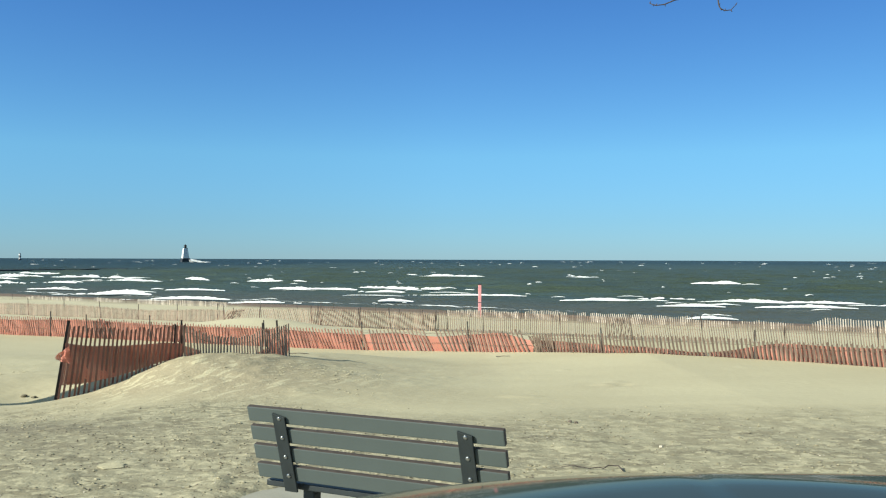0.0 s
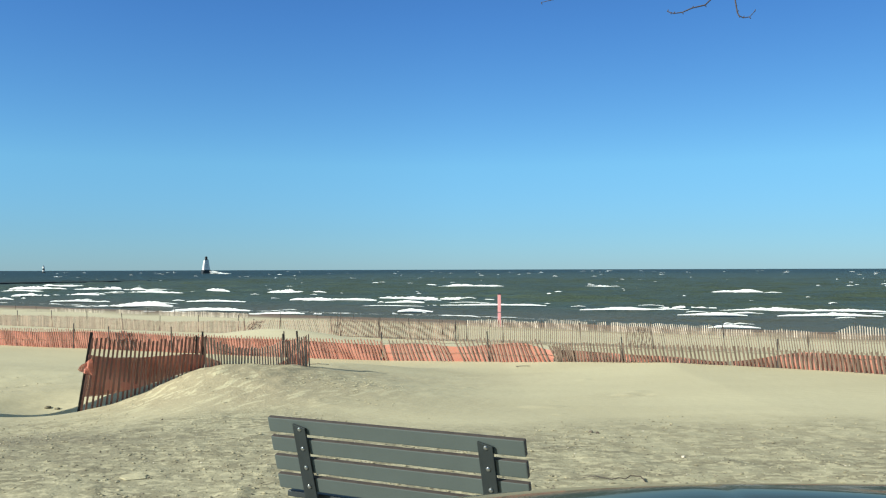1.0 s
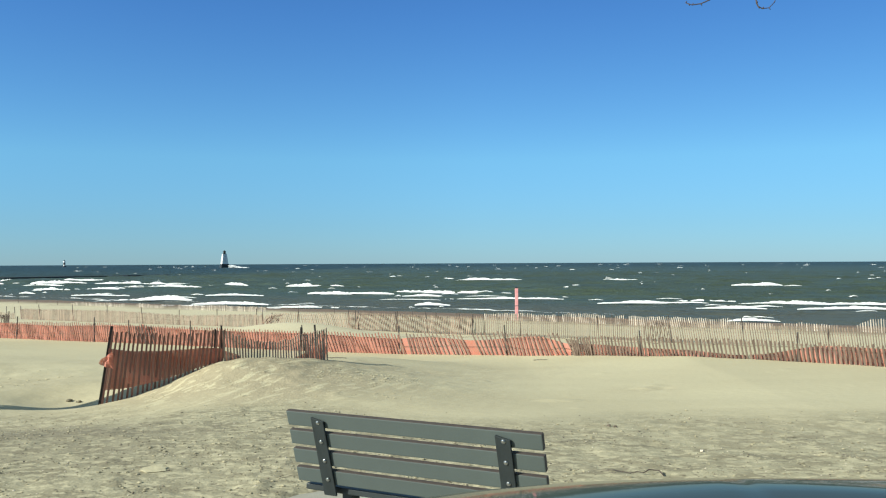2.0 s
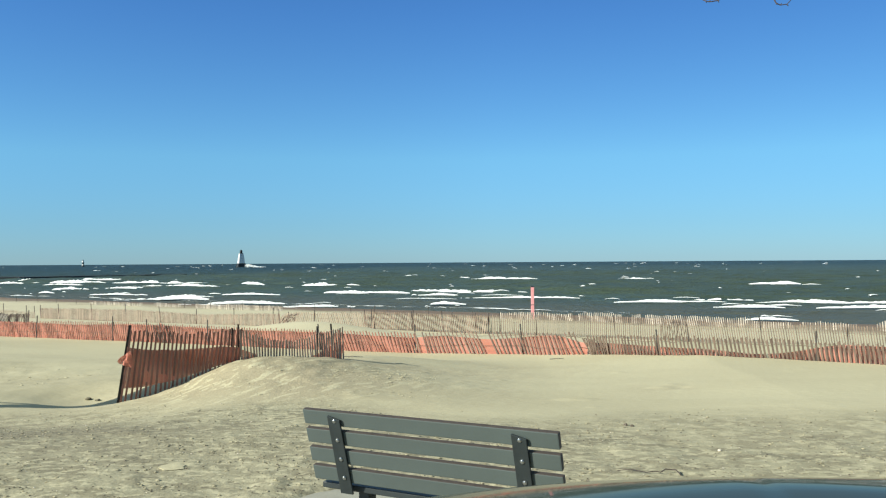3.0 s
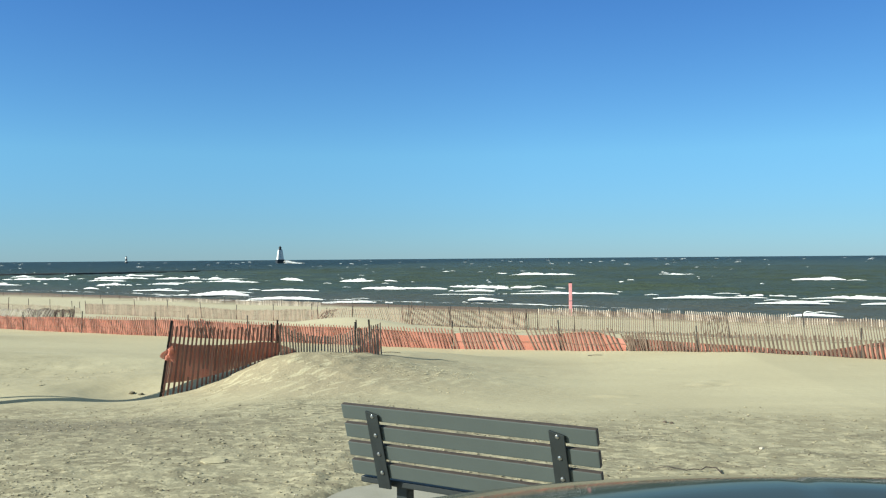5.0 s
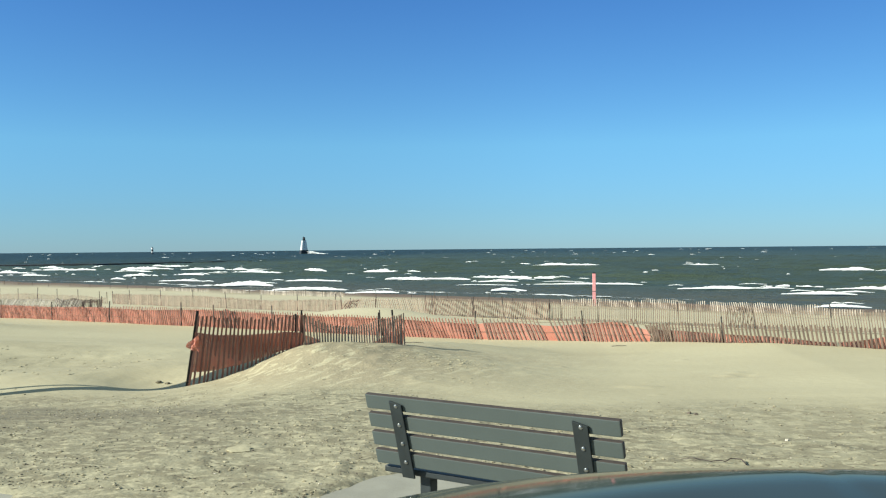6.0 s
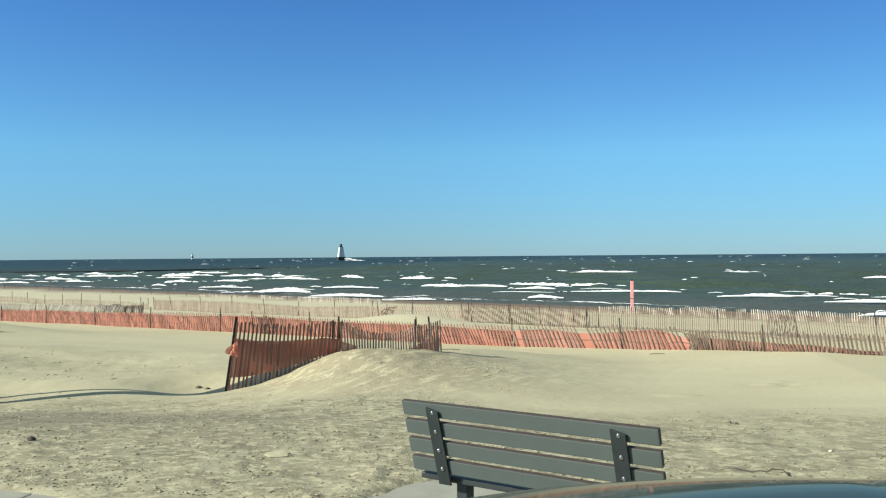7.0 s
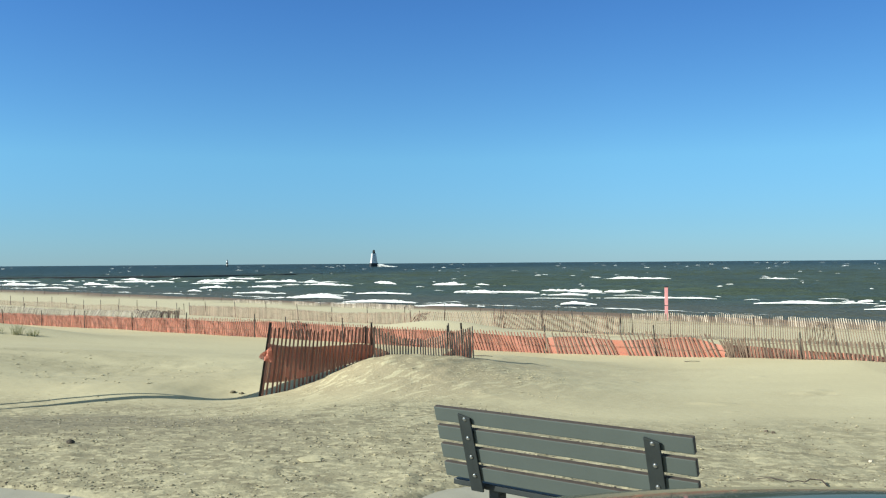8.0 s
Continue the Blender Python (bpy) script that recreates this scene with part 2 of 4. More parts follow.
def water_material():
    """Wind-torn lake water: dark green body, steep small chop, streaks of thin foam."""
    m = bpy.data.materials.new("lake_water")
    m.use_nodes = True
    nt = m.node_tree
    b = nt.nodes["Principled BSDF"]
    b.inputs["Roughness"].default_value, b.inputs["IOR"].default_value, b.inputs["Specular IOR Level"].default_value = 0.4, 1.33, 0.07
    co = nt.nodes.new("ShaderNodeTexCoord")

    def noise_at(scale, stretch, detail=5):
        mp, n = nt.nodes.new("ShaderNodeMapping"), nt.nodes.new("ShaderNodeTexNoise")
        mp.inputs["Rotation"].default_value, mp.inputs["Scale"].default_value = (0, 0, radians(28.7)), stretch
        n.inputs["Scale"].default_value, n.inputs["Detail"].default_value = scale, detail
        nt.links.new(co.outputs["Object"], mp.inputs["Vector"])
        nt.links.new(mp.outputs[0], n.inputs["Vector"])
        return n.outputs["Fac"]

    def mixed(fac, a, c):
        x = nt.nodes.new("ShaderNodeMix")
        x.data_type = "RGBA"
        for k, v in (("Factor", fac), ("A", a), ("B", c)):
            if isinstance(v, tuple):
                x.inputs[k].default_value = (*v, 1)
            else:
                nt.links.new(v, x.inputs[k])
        return x.outputs["Result"]

    def span(value, lo, hi):
        r = nt.nodes.new("ShaderNodeMapRange")
        r.inputs["From Min"].default_value, r.inputs["From Max"].default_value = lo, hi
        nt.links.new(value, r.inputs["Value"])
        return r.outputs[0]

    deep = nt.nodes.new("ShaderNodeAttribute")
    deep.attribute_name = "deep"
    chop = mixed(span(noise_at(0.16, (0.35, 1, 1)), 0.35, 0.65), WATER_A, WATER_B)
    shallow = nt.nodes.new("ShaderNodeAttribute")
    shallow.attribute_name = "shallow"
    col = mixed(shallow.outputs["Fac"], mixed(deep.outputs["Fac"], chop, WATER_C), (0.092, 0.096, 0.066))
    nt.links.new(col, b.inputs["Base Color"])
    b1, b2 = nt.nodes.new("ShaderNodeBump"), nt.nodes.new("ShaderNodeBump")
    b1.inputs["Strength"].default_value, b1.inputs["Distance"].default_value = 0.9, 0.9
    b2.inputs["Strength"].default_value, b2.inputs["Distance"].default_value = 1.0, 0.25
    nt.links.new(noise_at(0.3, (0.45, 1, 1), 6), b1.inputs["Height"])
    nt.links.new(noise_at(2.2, (0.6, 1, 1), 5), b2.inputs["Height"])
    nt.links.new(b1.outputs[0], b2.inputs["Normal"])
    nt.links.new(b2.outputs[0], b.inputs["Normal"])
    return m


WATER_A, WATER_B, WATER_C = (0.053, 0.076, 0.053), (0.066, 0.094, 0.065), (0.024, 0.044, 0.040)
WATER = water_material()


# ---- mesh helpers ----
def part(name, bm, mat, parent=None, label=""):
    """Links a bmesh as one mesh object under a thing or a part."""
    me = bpy.data.meshes.new(name)
    bm.to_mesh(me)
    bm.free()
    for k in (mat if isinstance(mat, (list, tuple)) else [mat]):
        me.materials.append(k)
    ob = new(name, me)
    ob.parent = parent
    return tagged(ob, label)


def shared(name, me, parent, m):
    ob = new(name, me)
    ob.parent, ob.matrix_basis = parent, m
    return ob


def empty(name, m=None):
    ob = new(name)
    ob.empty_display_size = 0.2
    if m is not None:
        ob.matrix_basis = m
    return ob


def box(bm, size, m=None, bevel=0.0, mat=0):
    made = bmesh.ops.create_cube(bm, size=1)["verts"]
    bmesh.ops.scale(bm, vec=size, verts=made)
    if bevel:
        edges = list({e for v in made for e in v.link_edges})
        got = bmesh.ops.bevel(bm, geom=edges, offset=bevel, segments=2, affect="EDGES", profile=0.6)
        made = list({v for f in got["faces"] for v in f.verts} | {v for v in made if v.is_valid})
    for f in {f for v in made for f in v.link_faces}:
        f.material_index = mat
    if m is not None:
        bmesh.ops.transform(bm, matrix=m, verts=made)
    return made


def tube(bm, points, radii, sides=8, cap=True):
    """A round rod along points, with a radius at each."""
    rings = []
    for i, p in enumerate(points):
        p = Vector(p)
        d = (Vector(points[min(i + 1, len(points) - 1)]) - Vector(points[max(i - 1, 0)])).normalized()
        q = d.to_track_quat("Z", "Y")
        r = radii[i] if isinstance(radii, (list, tuple)) else radii
        rings.append([bm.verts.new(p + q @ Vector((r * math.cos(2 * math.pi * k / sides), r * math.sin(2 * math.pi * k / sides), 0))) for k in range(sides)])
    for a, c in zip(rings, rings[1:]):
        for k in range(sides):
            bm.faces.new((a[k], a[(k + 1) % sides], c[(k + 1) % sides], c[k])).smooth = True
    if cap:
        bm.faces.new(rings[0][::-1])
        bm.faces.new(rings[-1])


def lathe(bm, profile, sides=16, turn=0.0):
    tube(bm, [(0, 0, z) for r, z in profile], [r for r, z in profile], sides)


def grid_mesh(name, xs, ys, zs, mat, smooth=True, **layers):
    """A sheet from 2D arrays of places, with named values at its points."""
    n, k = xs.shape
    idx = np.arange(n * k).reshape(n, k)
    faces = np.stack([idx[:-1, :-1], idx[1:, :-1], idx[1:, 1:], idx[:-1, 1:]], -1).reshape(-1, 4)
    me = bpy.data.meshes.new(name)
    me.from_pydata(np.stack([xs, ys, zs], -1).reshape(-1, 3).tolist(), [], faces.tolist())
    for key, v in layers.items():
        me.attributes.new(key, "FLOAT", "POINT").data.foreach_set("value", np.ascontiguousarray(v, dtype=np.float32).ravel())
    if smooth:
        me.polygons.foreach_set("use_smooth", np.ones(len(me.polygons), dtype=bool))
    me.materials.append(mat)
    me.update()
    return new(name, me)


def lattice(ix, iy, seed):
    h = (ix.astype(np.int64) * 374761393 + iy.astype(np.int64) * 668265263 + seed * 974711) & 0x7FFFFFFF
    h = ((h ^ (h >> 13)) * 1274126177) & 0x7FFFFFFF
    return ((h ^ (h >> 16)) & 0xFFFF) / 65535.0


def bumps(x, y, seed=0, octaves=4):
    """Smooth value noise of -1 to 1."""
    x, y = np.asarray(x, float), np.asarray(y, float)
    total, gain = np.zeros(np.broadcast(x, y).shape), 0.0
    for o in range(octaves):
        f, a = 2.0 ** o, 0.5 ** o
        px, py = x * f + 13.7 * o, y * f + 7.1 * o
        ix, iy = np.floor(px), np.floor(py)
        fx, fy = px - ix, py - iy
        fx, fy = fx * fx * (3 - 2 * fx), fy * fy * (3 - 2 * fy)
        v = (lattice(ix, iy, seed + o) * (1 - fx) + lattice(ix + 1, iy, seed + o) * fx) * (1 - fy) + (lattice(ix, iy + 1, seed + o) * (1 - fx) + lattice(ix + 1, iy + 1, seed + o) * fx) * fy
        total, gain = total + a * (2 * v - 1), gain + a
    return total / gain * 1.6


def smooth(a, z, v):
    k = np.clip((np.asarray(v, float) - a) / (z - a), 0, 1)
    return k * k * (3 - 2 * k)


# ---- the beach ----
LAKE, SLANT, SHORE = -3.0, 0.547, 81.6     # level; the shore is y = SHORE - SLANT x
MOUNDS = [  # x, y, height, reach along x, reach along y
    (-3.9, 13.4, 0.23, 1.0, 1.1), (-2.9, 14.3, 0.13, 1.1, 1.1), (-2.4, 16.8, 0.32, 2.0, 2.2), (-2.4, 12.8, 0.17, 1.8, 1.8), (-4.7, 12.0, -0.09, 0.9, 1.0), (-6.3, 12.9, -0.32, 1.1, 1.0),
    (-7.2, 10.6, -0.27, 2.2, 1.8), (-10.5, 10.5, -0.34, 2.6, 2.2), (-9.5, 14.5, -0.35, 3.0, 2.2), (-17.0, 20.0, -0.24, 7.0, 3.5), (-5.5, 16.0, -0.08, 1.8, 1.8), (-5.0, 10.3, -0.14, 1.6, 1.4),
    (-5.9, 11.6, -0.07, 0.9, 0.7), (-9.5, 44.5, 0.55, 3.5, 2.0), (-4.85, 12.55, -0.06, 0.75, 0.6),
    (-20.5, 24.0, 0.30, 3.0, 2.0), (-10.6, 48.2, 0.30, 3.2, 1.3),
    (2.42, 12.70, 0.022, 0.16, 0.12), (2.62, 12.92, 0.020, 0.13, 0.14), (2.70, 12.62, -0.018, 0.12, 0.10)]


def ground_base(x, y):
    """Height of the sand without its fine relief."""
    x, y = np.asarray(x, float), np.asarray(y, float)
    v = y + SLANT * x
    ledge = np.interp(x, [-70, -30, -14, -2, 1, 4, 8, 20], [-1.4, -1.19, -0.78, -0.64, -0.44, -0.13, -0.02, 0.1])
    z = ledge * smooth(7.5, 20, v)
    z = z + (-1.75 - ledge) * smooth(21, 35, v) - 0.45 * smooth(34, 47, v) - 0.45 * smooth(46, 67, v) - 0.40 * smooth(68, 84, v)
    z = z - 3.0 * smooth(82, 150, v)
    for mx, my, h, rx, ry in MOUNDS:
        z = z + h * np.exp(-((x - mx) / rx) ** 2 - ((y - my) / ry) ** 2)
    return z - 0.0016 * np.clip(y, 0, 60)


def trampled(x, y):
    """1 on the crumbly, trodden strip beside the path, 0 on the clean drifts."""
    n = bumps(np.asarray(x) * 0.35, np.asarray(y) * 0.5, 5, 3)
    out = 1.8 * smooth(0.5, -7.0, np.asarray(x, float))
    return np.clip(1 - smooth(8.3, 10.2, np.asarray(y) - out + 0.04 * np.asarray(x) + 0.9 * n), 0, 1)


def ground(x, y):
    x, y = np.asarray(x, float), np.asarray(y, float)
    near = np.exp(-np.maximum(0, np.hypot(x, y) - 16) / 14)
    tr = trampled(x, y)
    z = ground_base(x, y) + 0.014 * bumps(x * 0.45, y * 0.6, 1, 3) * smooth(6, 9, y) + 0.05 * near * np.maximum(0, bumps(x * 1.7, y * 1.7, 8, 2) - 1.05)
    z = z + near * tr * (0.011 * bumps(x * 2.2, y * 2.2, 2, 4) + 0.011 * np.maximum(0, bumps(x * 6.5, y * 5.0, 3, 3) - 0.15))
    dune = np.exp(-((x + 2.9) / 2.2) ** 2 - ((y - 13.3) / 2.2) ** 2) + 0.5 * np.exp(-((x + 9) / 4) ** 2 - ((y - 15) / 3) ** 2)
    z = z + 0.028 * dune * np.abs(bumps(x * 1.9 + 0.6 * y, y * 1.9, 4, 4))
    z = z + 0.020 * np.minimum(dune, 1) * np.maximum(-0.1, bumps(0.6 * x + 1.4 * y, 4.2 * x - 1.8 * y, 6, 3))
    # drifts thin out where the concrete path lies bare
    bare = smooth(-0.12, 0.15, path_bare(x, y))
    return z - 0.055 * bare


def path_bare(x, y):
    """Positive on the two bare stretches of the concrete path."""
    n = 0.35 * bumps(x * 1.1, y * 1.1, 9, 3)
    beside_bench = np.minimum(6.42 - y, (x + 1.75) - 0.74 * (y - 5.69))
    far_stretch = np.minimum(5.80 - 0.22 * (x + 5.0) - y, -3.9 - x)
    return np.maximum(beside_bench, far_stretch) + 0.3 * n


angles = np.radians(np.concatenate([np.arange(-180, -47, 4.0), np.arange(-47, 34, 0.2), np.arange(34, 179, 4.0), [180.0]]))
reach = np.concatenate([[0.02, 1, 2, 3], 4 * np.exp(np.arange(0, 1.65, 0.0065)), 21 * np.exp(np.arange(0, 1.7, 0.013)), 116 * np.exp(np.arange(0, 3.75, 0.12))])
R2, A2 = np.meshgrid(reach, angles)
GX, GY = R2 * np.sin(A2), R2 * np.cos(A2)
GZ = ground(GX, GY)
GV = GY + SLANT * GX
COARSE = np.clip(1.25 * np.exp(-((GX + 3.3) / 2.3) ** 2 - ((GY - 12.9) / 2.9) ** 2) + 0.25 * bumps(GX * 0.8, GY * 0.8, 14, 3) * (np.hypot(GX + 3, GY - 13.4) < 6), 0, 1)
PATCH = np.exp(-((GX + 13) / 8) ** 2 - ((GY - 15.5) / 2.6) ** 2) * smooth(-0.45, 0.4, bumps(GX * 0.7, GY * 1.2, 15, 3))
# trampled ground darker in one broad patch, with fainter mottling elsewhere
DARK_MOTTLE = np.clip((0.85 + 0.5 * bumps(GX * 0.6, GY * 1.6, 16, 4)) * 1.35 * np.exp(-((GX + 6.9) / 3.6) ** 2 - ((GY - 8.75 + 0.2 * (GX + 6)) / 1.35) ** 2) + 0.35 * smooth(0.1, 0.7, bumps(GX * 0.4, GY * 0.7, 18, 3)), 0, 0.9)
terrain = grid_mesh("ground", GX, GY, GZ, SAND, coarse=COARSE, dark_mottle=DARK_MOTTLE, clean=smooth(24, 36, GV) * (0.85 + 0.15 * bumps(GX * 0.2, GY * 0.4, 19, 3)).clip(0, 1), trampled=np.clip(trampled(GX, GY) + 0.5 * PATCH, 0, 1), wet=smooth(63, 71, GV + 2.5 * bumps(GX * 0.15, GY * 0.15, 12, 3)))
tagged(terrain, "pale wind-blown beach sand, trodden and pebbly near the path", "sand", kind="structure")


def ground_at(x, y):
    return float(ground(np.array([x]), np.array([y]))[0])


# concrete path along the parking edge, with joints
path = empty("pavement")
tagged(path, "bare grey concrete path half buried by drifting sand", "path", kind="structure")
slab_bm = bmesh.new()
box(slab_bm, (1.79, 2.6, 0.12), None, 0.012)
slab_me = bpy.data.meshes.new("slab")
slab_bm.to_mesh(slab_me)
slab_bm.free()
slab_me.materials.append(CONCRETE)
for i in range(-6, 6):
    shared("slab", slab_me, path, pose(0.4 + 1.8 * i, 5.15, -0.0935))


# ---- the lake ----
def to_shore(x, y):
    """Metres offshore of the water's edge, and along it."""
    k = math.hypot(1, SLANT)
    return (y + SLANT * x - SHORE) / k, (x - SLANT * y) / k


def swell(x, y):
    """Height of the waves over the lake's level, without the breakers."""
    w, s = to_shore(x, y)
    far = smooth(0, 60, w)
    warp = 6 * bumps(s * 0.02, w * 0.02, 21, 2)
    ridge = np.maximum(0, np.sin((w + warp) * 0.42 + 2.2 * bumps(s * 0.035, w * 0.03, 22, 2))) ** 2
    ridge2 = np.maximum(0, np.sin((w - 1.4 * warp) * 0.9 + 3.0 * bumps(s * 0.08, w * 0.05, 23, 2))) ** 2
    return (0.10 + 0.35 * far) * ridge * (0.6 + 0.6 * bumps(s * 0.06, w * 0.06, 24, 2)) + 0.16 * far * ridge2 + 0.05 * bumps(s * 0.5, w * 0.8, 25, 3)


wr = np.concatenate([[0.02, 40], 60 * np.exp(np.arange(0, 1.9, 0.0055)), 402 * np.exp(np.arange(0, 2.43, 0.04))])
wa = np.radians(np.concatenate([np.arange(-180, -47, 4.0), np.arange(-47, 34, 0.18), np.arange(34, 179, 4.0), [180.0]]))
R3, A3 = np.meshgrid(wr, wa)
LX, LY = R3 * np.sin(A3), R3 * np.cos(A3)
OFF, ALONG = to_shore(LX, LY)
LZ = LAKE + np.where(R3 < 1500, swell(LX, LY) * smooth(-2, 10, OFF), 0)
harbour = smooth(0, 12, (LY - 248) - (LX + 209) * 0.62) * smooth(-90, -140, LX)
LDEEP = np.clip(smooth(260, 1300, R3) * 0.9 + 0.6 * harbour, 0, 1)
lake = grid_mesh("water", LX, LY, LZ, WATER, deep=LDEEP, shallow=0.9 * smooth(34, 2, OFF + 6 * bumps(LX * 0.05, LY * 0.05, 26, 2)))
tagged(lake, "dark green choppy lake under a strong wind", "lake", kind="structure")

SURF_AHEAD = [  # breaking crests: middle x, y, length, height
    (-9, 235, 4, 0.7), (3, 220, 15, 0.8), (34, 210, 8, 0.5), (52, 162, 9, 0.75), (-34, 164, 8, 0.85), (-51, 173, 7, 0.9), (-35, 120, 9, 0.5), (-19, 125, 13, 0.55),
    (-6, 127, 15, 0.9), (-8, 115, 6, 0.42), (3, 106, 15, 0.34), (-18, 87, 9, 0.34), (-28, 94, 9, 0.42), (-5, 91, 4, 0.38), (18, 94, 10, 0.42), (26, 98, 7, 0.46),
    (32, 91, 10, 0.46), (24, 83, 7, 0.33), (35, 82, 9, 0.3), (21, 66, 4, 0.26), (40, 90, 9, 0.4)]
SURF_SHELTERED = [  # the crowded surf off the sheltered end of the beach
    (-100, 197, 14, 1.15), (-110, 230, 18, 1.0), (-80, 188, 21, 1.05), (-62, 163, 17, 0.75), (-121, 195, 13, 0.8), (-126, 224, 8, 0.9), (-100, 153, 7, 0.55), (-56, 122, 8, 0.5),
    (-41, 106, 10, 0.66), (-77, 149, 8, 0.7), (-69, 153, 7, 0.6), (-134, 168, 14, 0.85), (-117, 171, 8, 0.8), (-175, 207, 19, 0.9), (-142, 224, 9, 0.75), (-115, 195, 7, 0.9),
    (-111, 147, 9, 0.55), (-147, 203, 6, 0.6), (-92, 176, 12, 0.7), (-71, 131, 3, 0.4)]


def foam_crest(verts, faces, cx, cy, length, high, seed):
    """Torn white water on the face of a breaking wave: a flat tongue in front, a steep ragged face and a thin back."""
    n = max(14, int(length / 0.16))
    heading = math.atan2(-0.16, 1) + 0.05 * math.sin(seed * 3.1)
    tx, ty = math.cos(heading), math.sin(heading)
    i = np.linspace(-1, 1, n)
    lead = 0.35 * math.sin(seed * 5.3)          # where along the crest it stands highest
    env = np.where(i < lead, (i + 1) / (1 + lead), (1 - i) / (1 - lead)).clip(0, 1) ** 0.55
    at = i * length / 2
    row = np.full(n, seed * 1.37)
    rag = env * np.clip(0.70 + 0.48 * bumps(at * 0.34, row, 31, 3) + 0.17 * bumps(at * 3.2, row, 33, 3), 0.0, 1.4)
    bend = 0.5 * bumps(at * 0.10, row, 32, 3)
    apron = env * np.clip(0.5 + 0.9 * bumps(at * 0.35, row + 5, 34, 4), 0.05, 1.5)
    profile = ((-1.3, 0.02), (-0.55, 0.10), (-0.18, 0.45), (0.0, 0.86), (0.12, 1.0), (0.30, 0.80), (0.62, 0.15))
    base, k = len(verts), len(profile)
    for a in range(n):
        px, py = cx + tx * at[a] - ty * bend[a], cy + ty * at[a] + tx * bend[a]
        for c, (q, up) in enumerate(profile):
            back = q * high * ((0.4 + 2.2 * apron[a]) if q < -0.3 else (0.5 + 0.6 * rag[a]))
            ripple = 1 + 0.07 * math.sin(2.3 * a + 1.9 * c + seed)
            verts.append((px - ty * back, py + tx * back, LAKE + 0.05 + 0.12 * env[a] + high * rag[a] * up * ripple))
    for a in range(n - 1):
        if min(rag[a], rag[a + 1]) < 0.16:
            continue
        for c in range(k - 1):
            p = base + a * k + c
            faces.append((p, p + k, p + k + 1, p + 1))


def foam_object(name, rows, label):
    verts, faces = [], []
    for j, (x, y, length, high) in enumerate(rows):
        foam_crest(verts, faces, x, y, length, high, j + 1.0)
    me = bpy.data.meshes.new(name)
    me.from_pydata(verts, [], faces)
    me.polygons.foreach_set("use_smooth", np.ones(len(me.polygons), dtype=bool))
    me.materials.append(FOAM)
    return tagged(new(name, me), label, "waves", kind="stuff")


rng = random.Random(4)
big_rows, small_rows = [], []
for x, y, length, high in SURF_AHEAD + SURF_SHELTERED:
    big_rows.append((x, y, length * 1.1, high * 0.82))
    for extra in range(2):
        small_rows.append((x + rng.uniform(-0.8, 0.8) * length, y + rng.uniform(-5, 9), length * rng.uniform(0.15, 0.6), high * rng.uniform(0.16, 0.34)))
for i in range(270):
    d = 110 * math.exp(rng.uniform(0, 2.7))
    a = radians(rng.uniform(-46, 33))
    x, y = d * math.sin(a), d * math.cos(a)
    if y + SLANT * x > SHORE + 22:
        small_rows.append((x, y, rng.uniform(0.4, 2.6) * (0.5 + d / 420), rng.uniform(0.07, 0.18) * (0.6 + d / 560)))
foam_object("breaker_foam", big_rows, "white torn foam on the faces of breaking waves")
foam_object("whitecap_foam", small_rows, "small white caps scattered over the lake")

# thin wash running up the sand
ws = np.linspace(-150, 13, 760)
k = math.hypot(1, SLANT)
edge = 1.2 * bumps(ws * 0.09, ws * 0.0, 41, 4)
cols = np.linspace(0, 1, 6)
WX = ws[:, None]
wid = (0.05 + 0.9 * np.maximum(0, bumps(ws * 0.16, ws * 0 + 3, 42, 4)))[:, None]
wo = edge[:, None] + 1.5 + cols[None, :] * wid * 2.0
# along-shore and offshore axes meet at the point of the shore straight ahead
PX = WX * (1 / k) + wo * (SLANT / k)
PY = SHORE - WX * (SLANT / k) + wo * (1 / k)
PZ = LAKE + 0.02 + 0.15 * np.sin(np.pi * cols)[None, :] * wid + 0.05 * bumps(PX * 1.2, PY * 1.2, 43, 3)
tagged(grid_mesh("wash_foam", PX, PY, PZ, FOAM), "white wash where small waves run up the sand", "waves", kind="stuff")

# breakwater: long low wall that runs out to the lighthouse
bw = bmesh.new()
line = [(-620, 30), (-350, 164), (-209, 248), (-154, 267), (-119, 316)]
for (x0, y0), (x1, y1) in zip(line, line[1:]):
    steps = max(2, int(math.hypot(x1 - x0, y1 - y0) / 14))
    for i in range(steps):
        f = (i + 0.5) / steps
        a = math.degrees(math.atan2(y1 - y0, x1 - x0))
        box(bw, (17.5, 3.4, 2.2 + rng.uniform(-0.08, 0.08)), pose(x0 + (x1 - x0) * f, y0 + (y1 - y0) * f, LAKE - 0.48, 0, 0, a), 0.15)
tagged(part("breakwater", bw, ROCK), "long low dark concrete breakwater in the lake, washed by waves", "breakwater", kind="structure")


# ---- lighthouses ----
def tower_of(bm, z0, z1, w0, w1):
    """A square tapering shaft."""
    rows = [[bm.verts.new((sx * w / 2, sy * w / 2, z)) for sx, sy in ((-1, -1), (1, -1), (1, 1), (-1, 1))] for z, w in ((z0, w0), (z1, w1))]
    for i in range(4):
        bm.faces.new((rows[0][i], rows[0][(i + 1) % 4], rows[1][(i + 1) % 4], rows[1][i]))
    bm.faces.new(rows[0][::-1])
    bm.faces.new(rows[1])


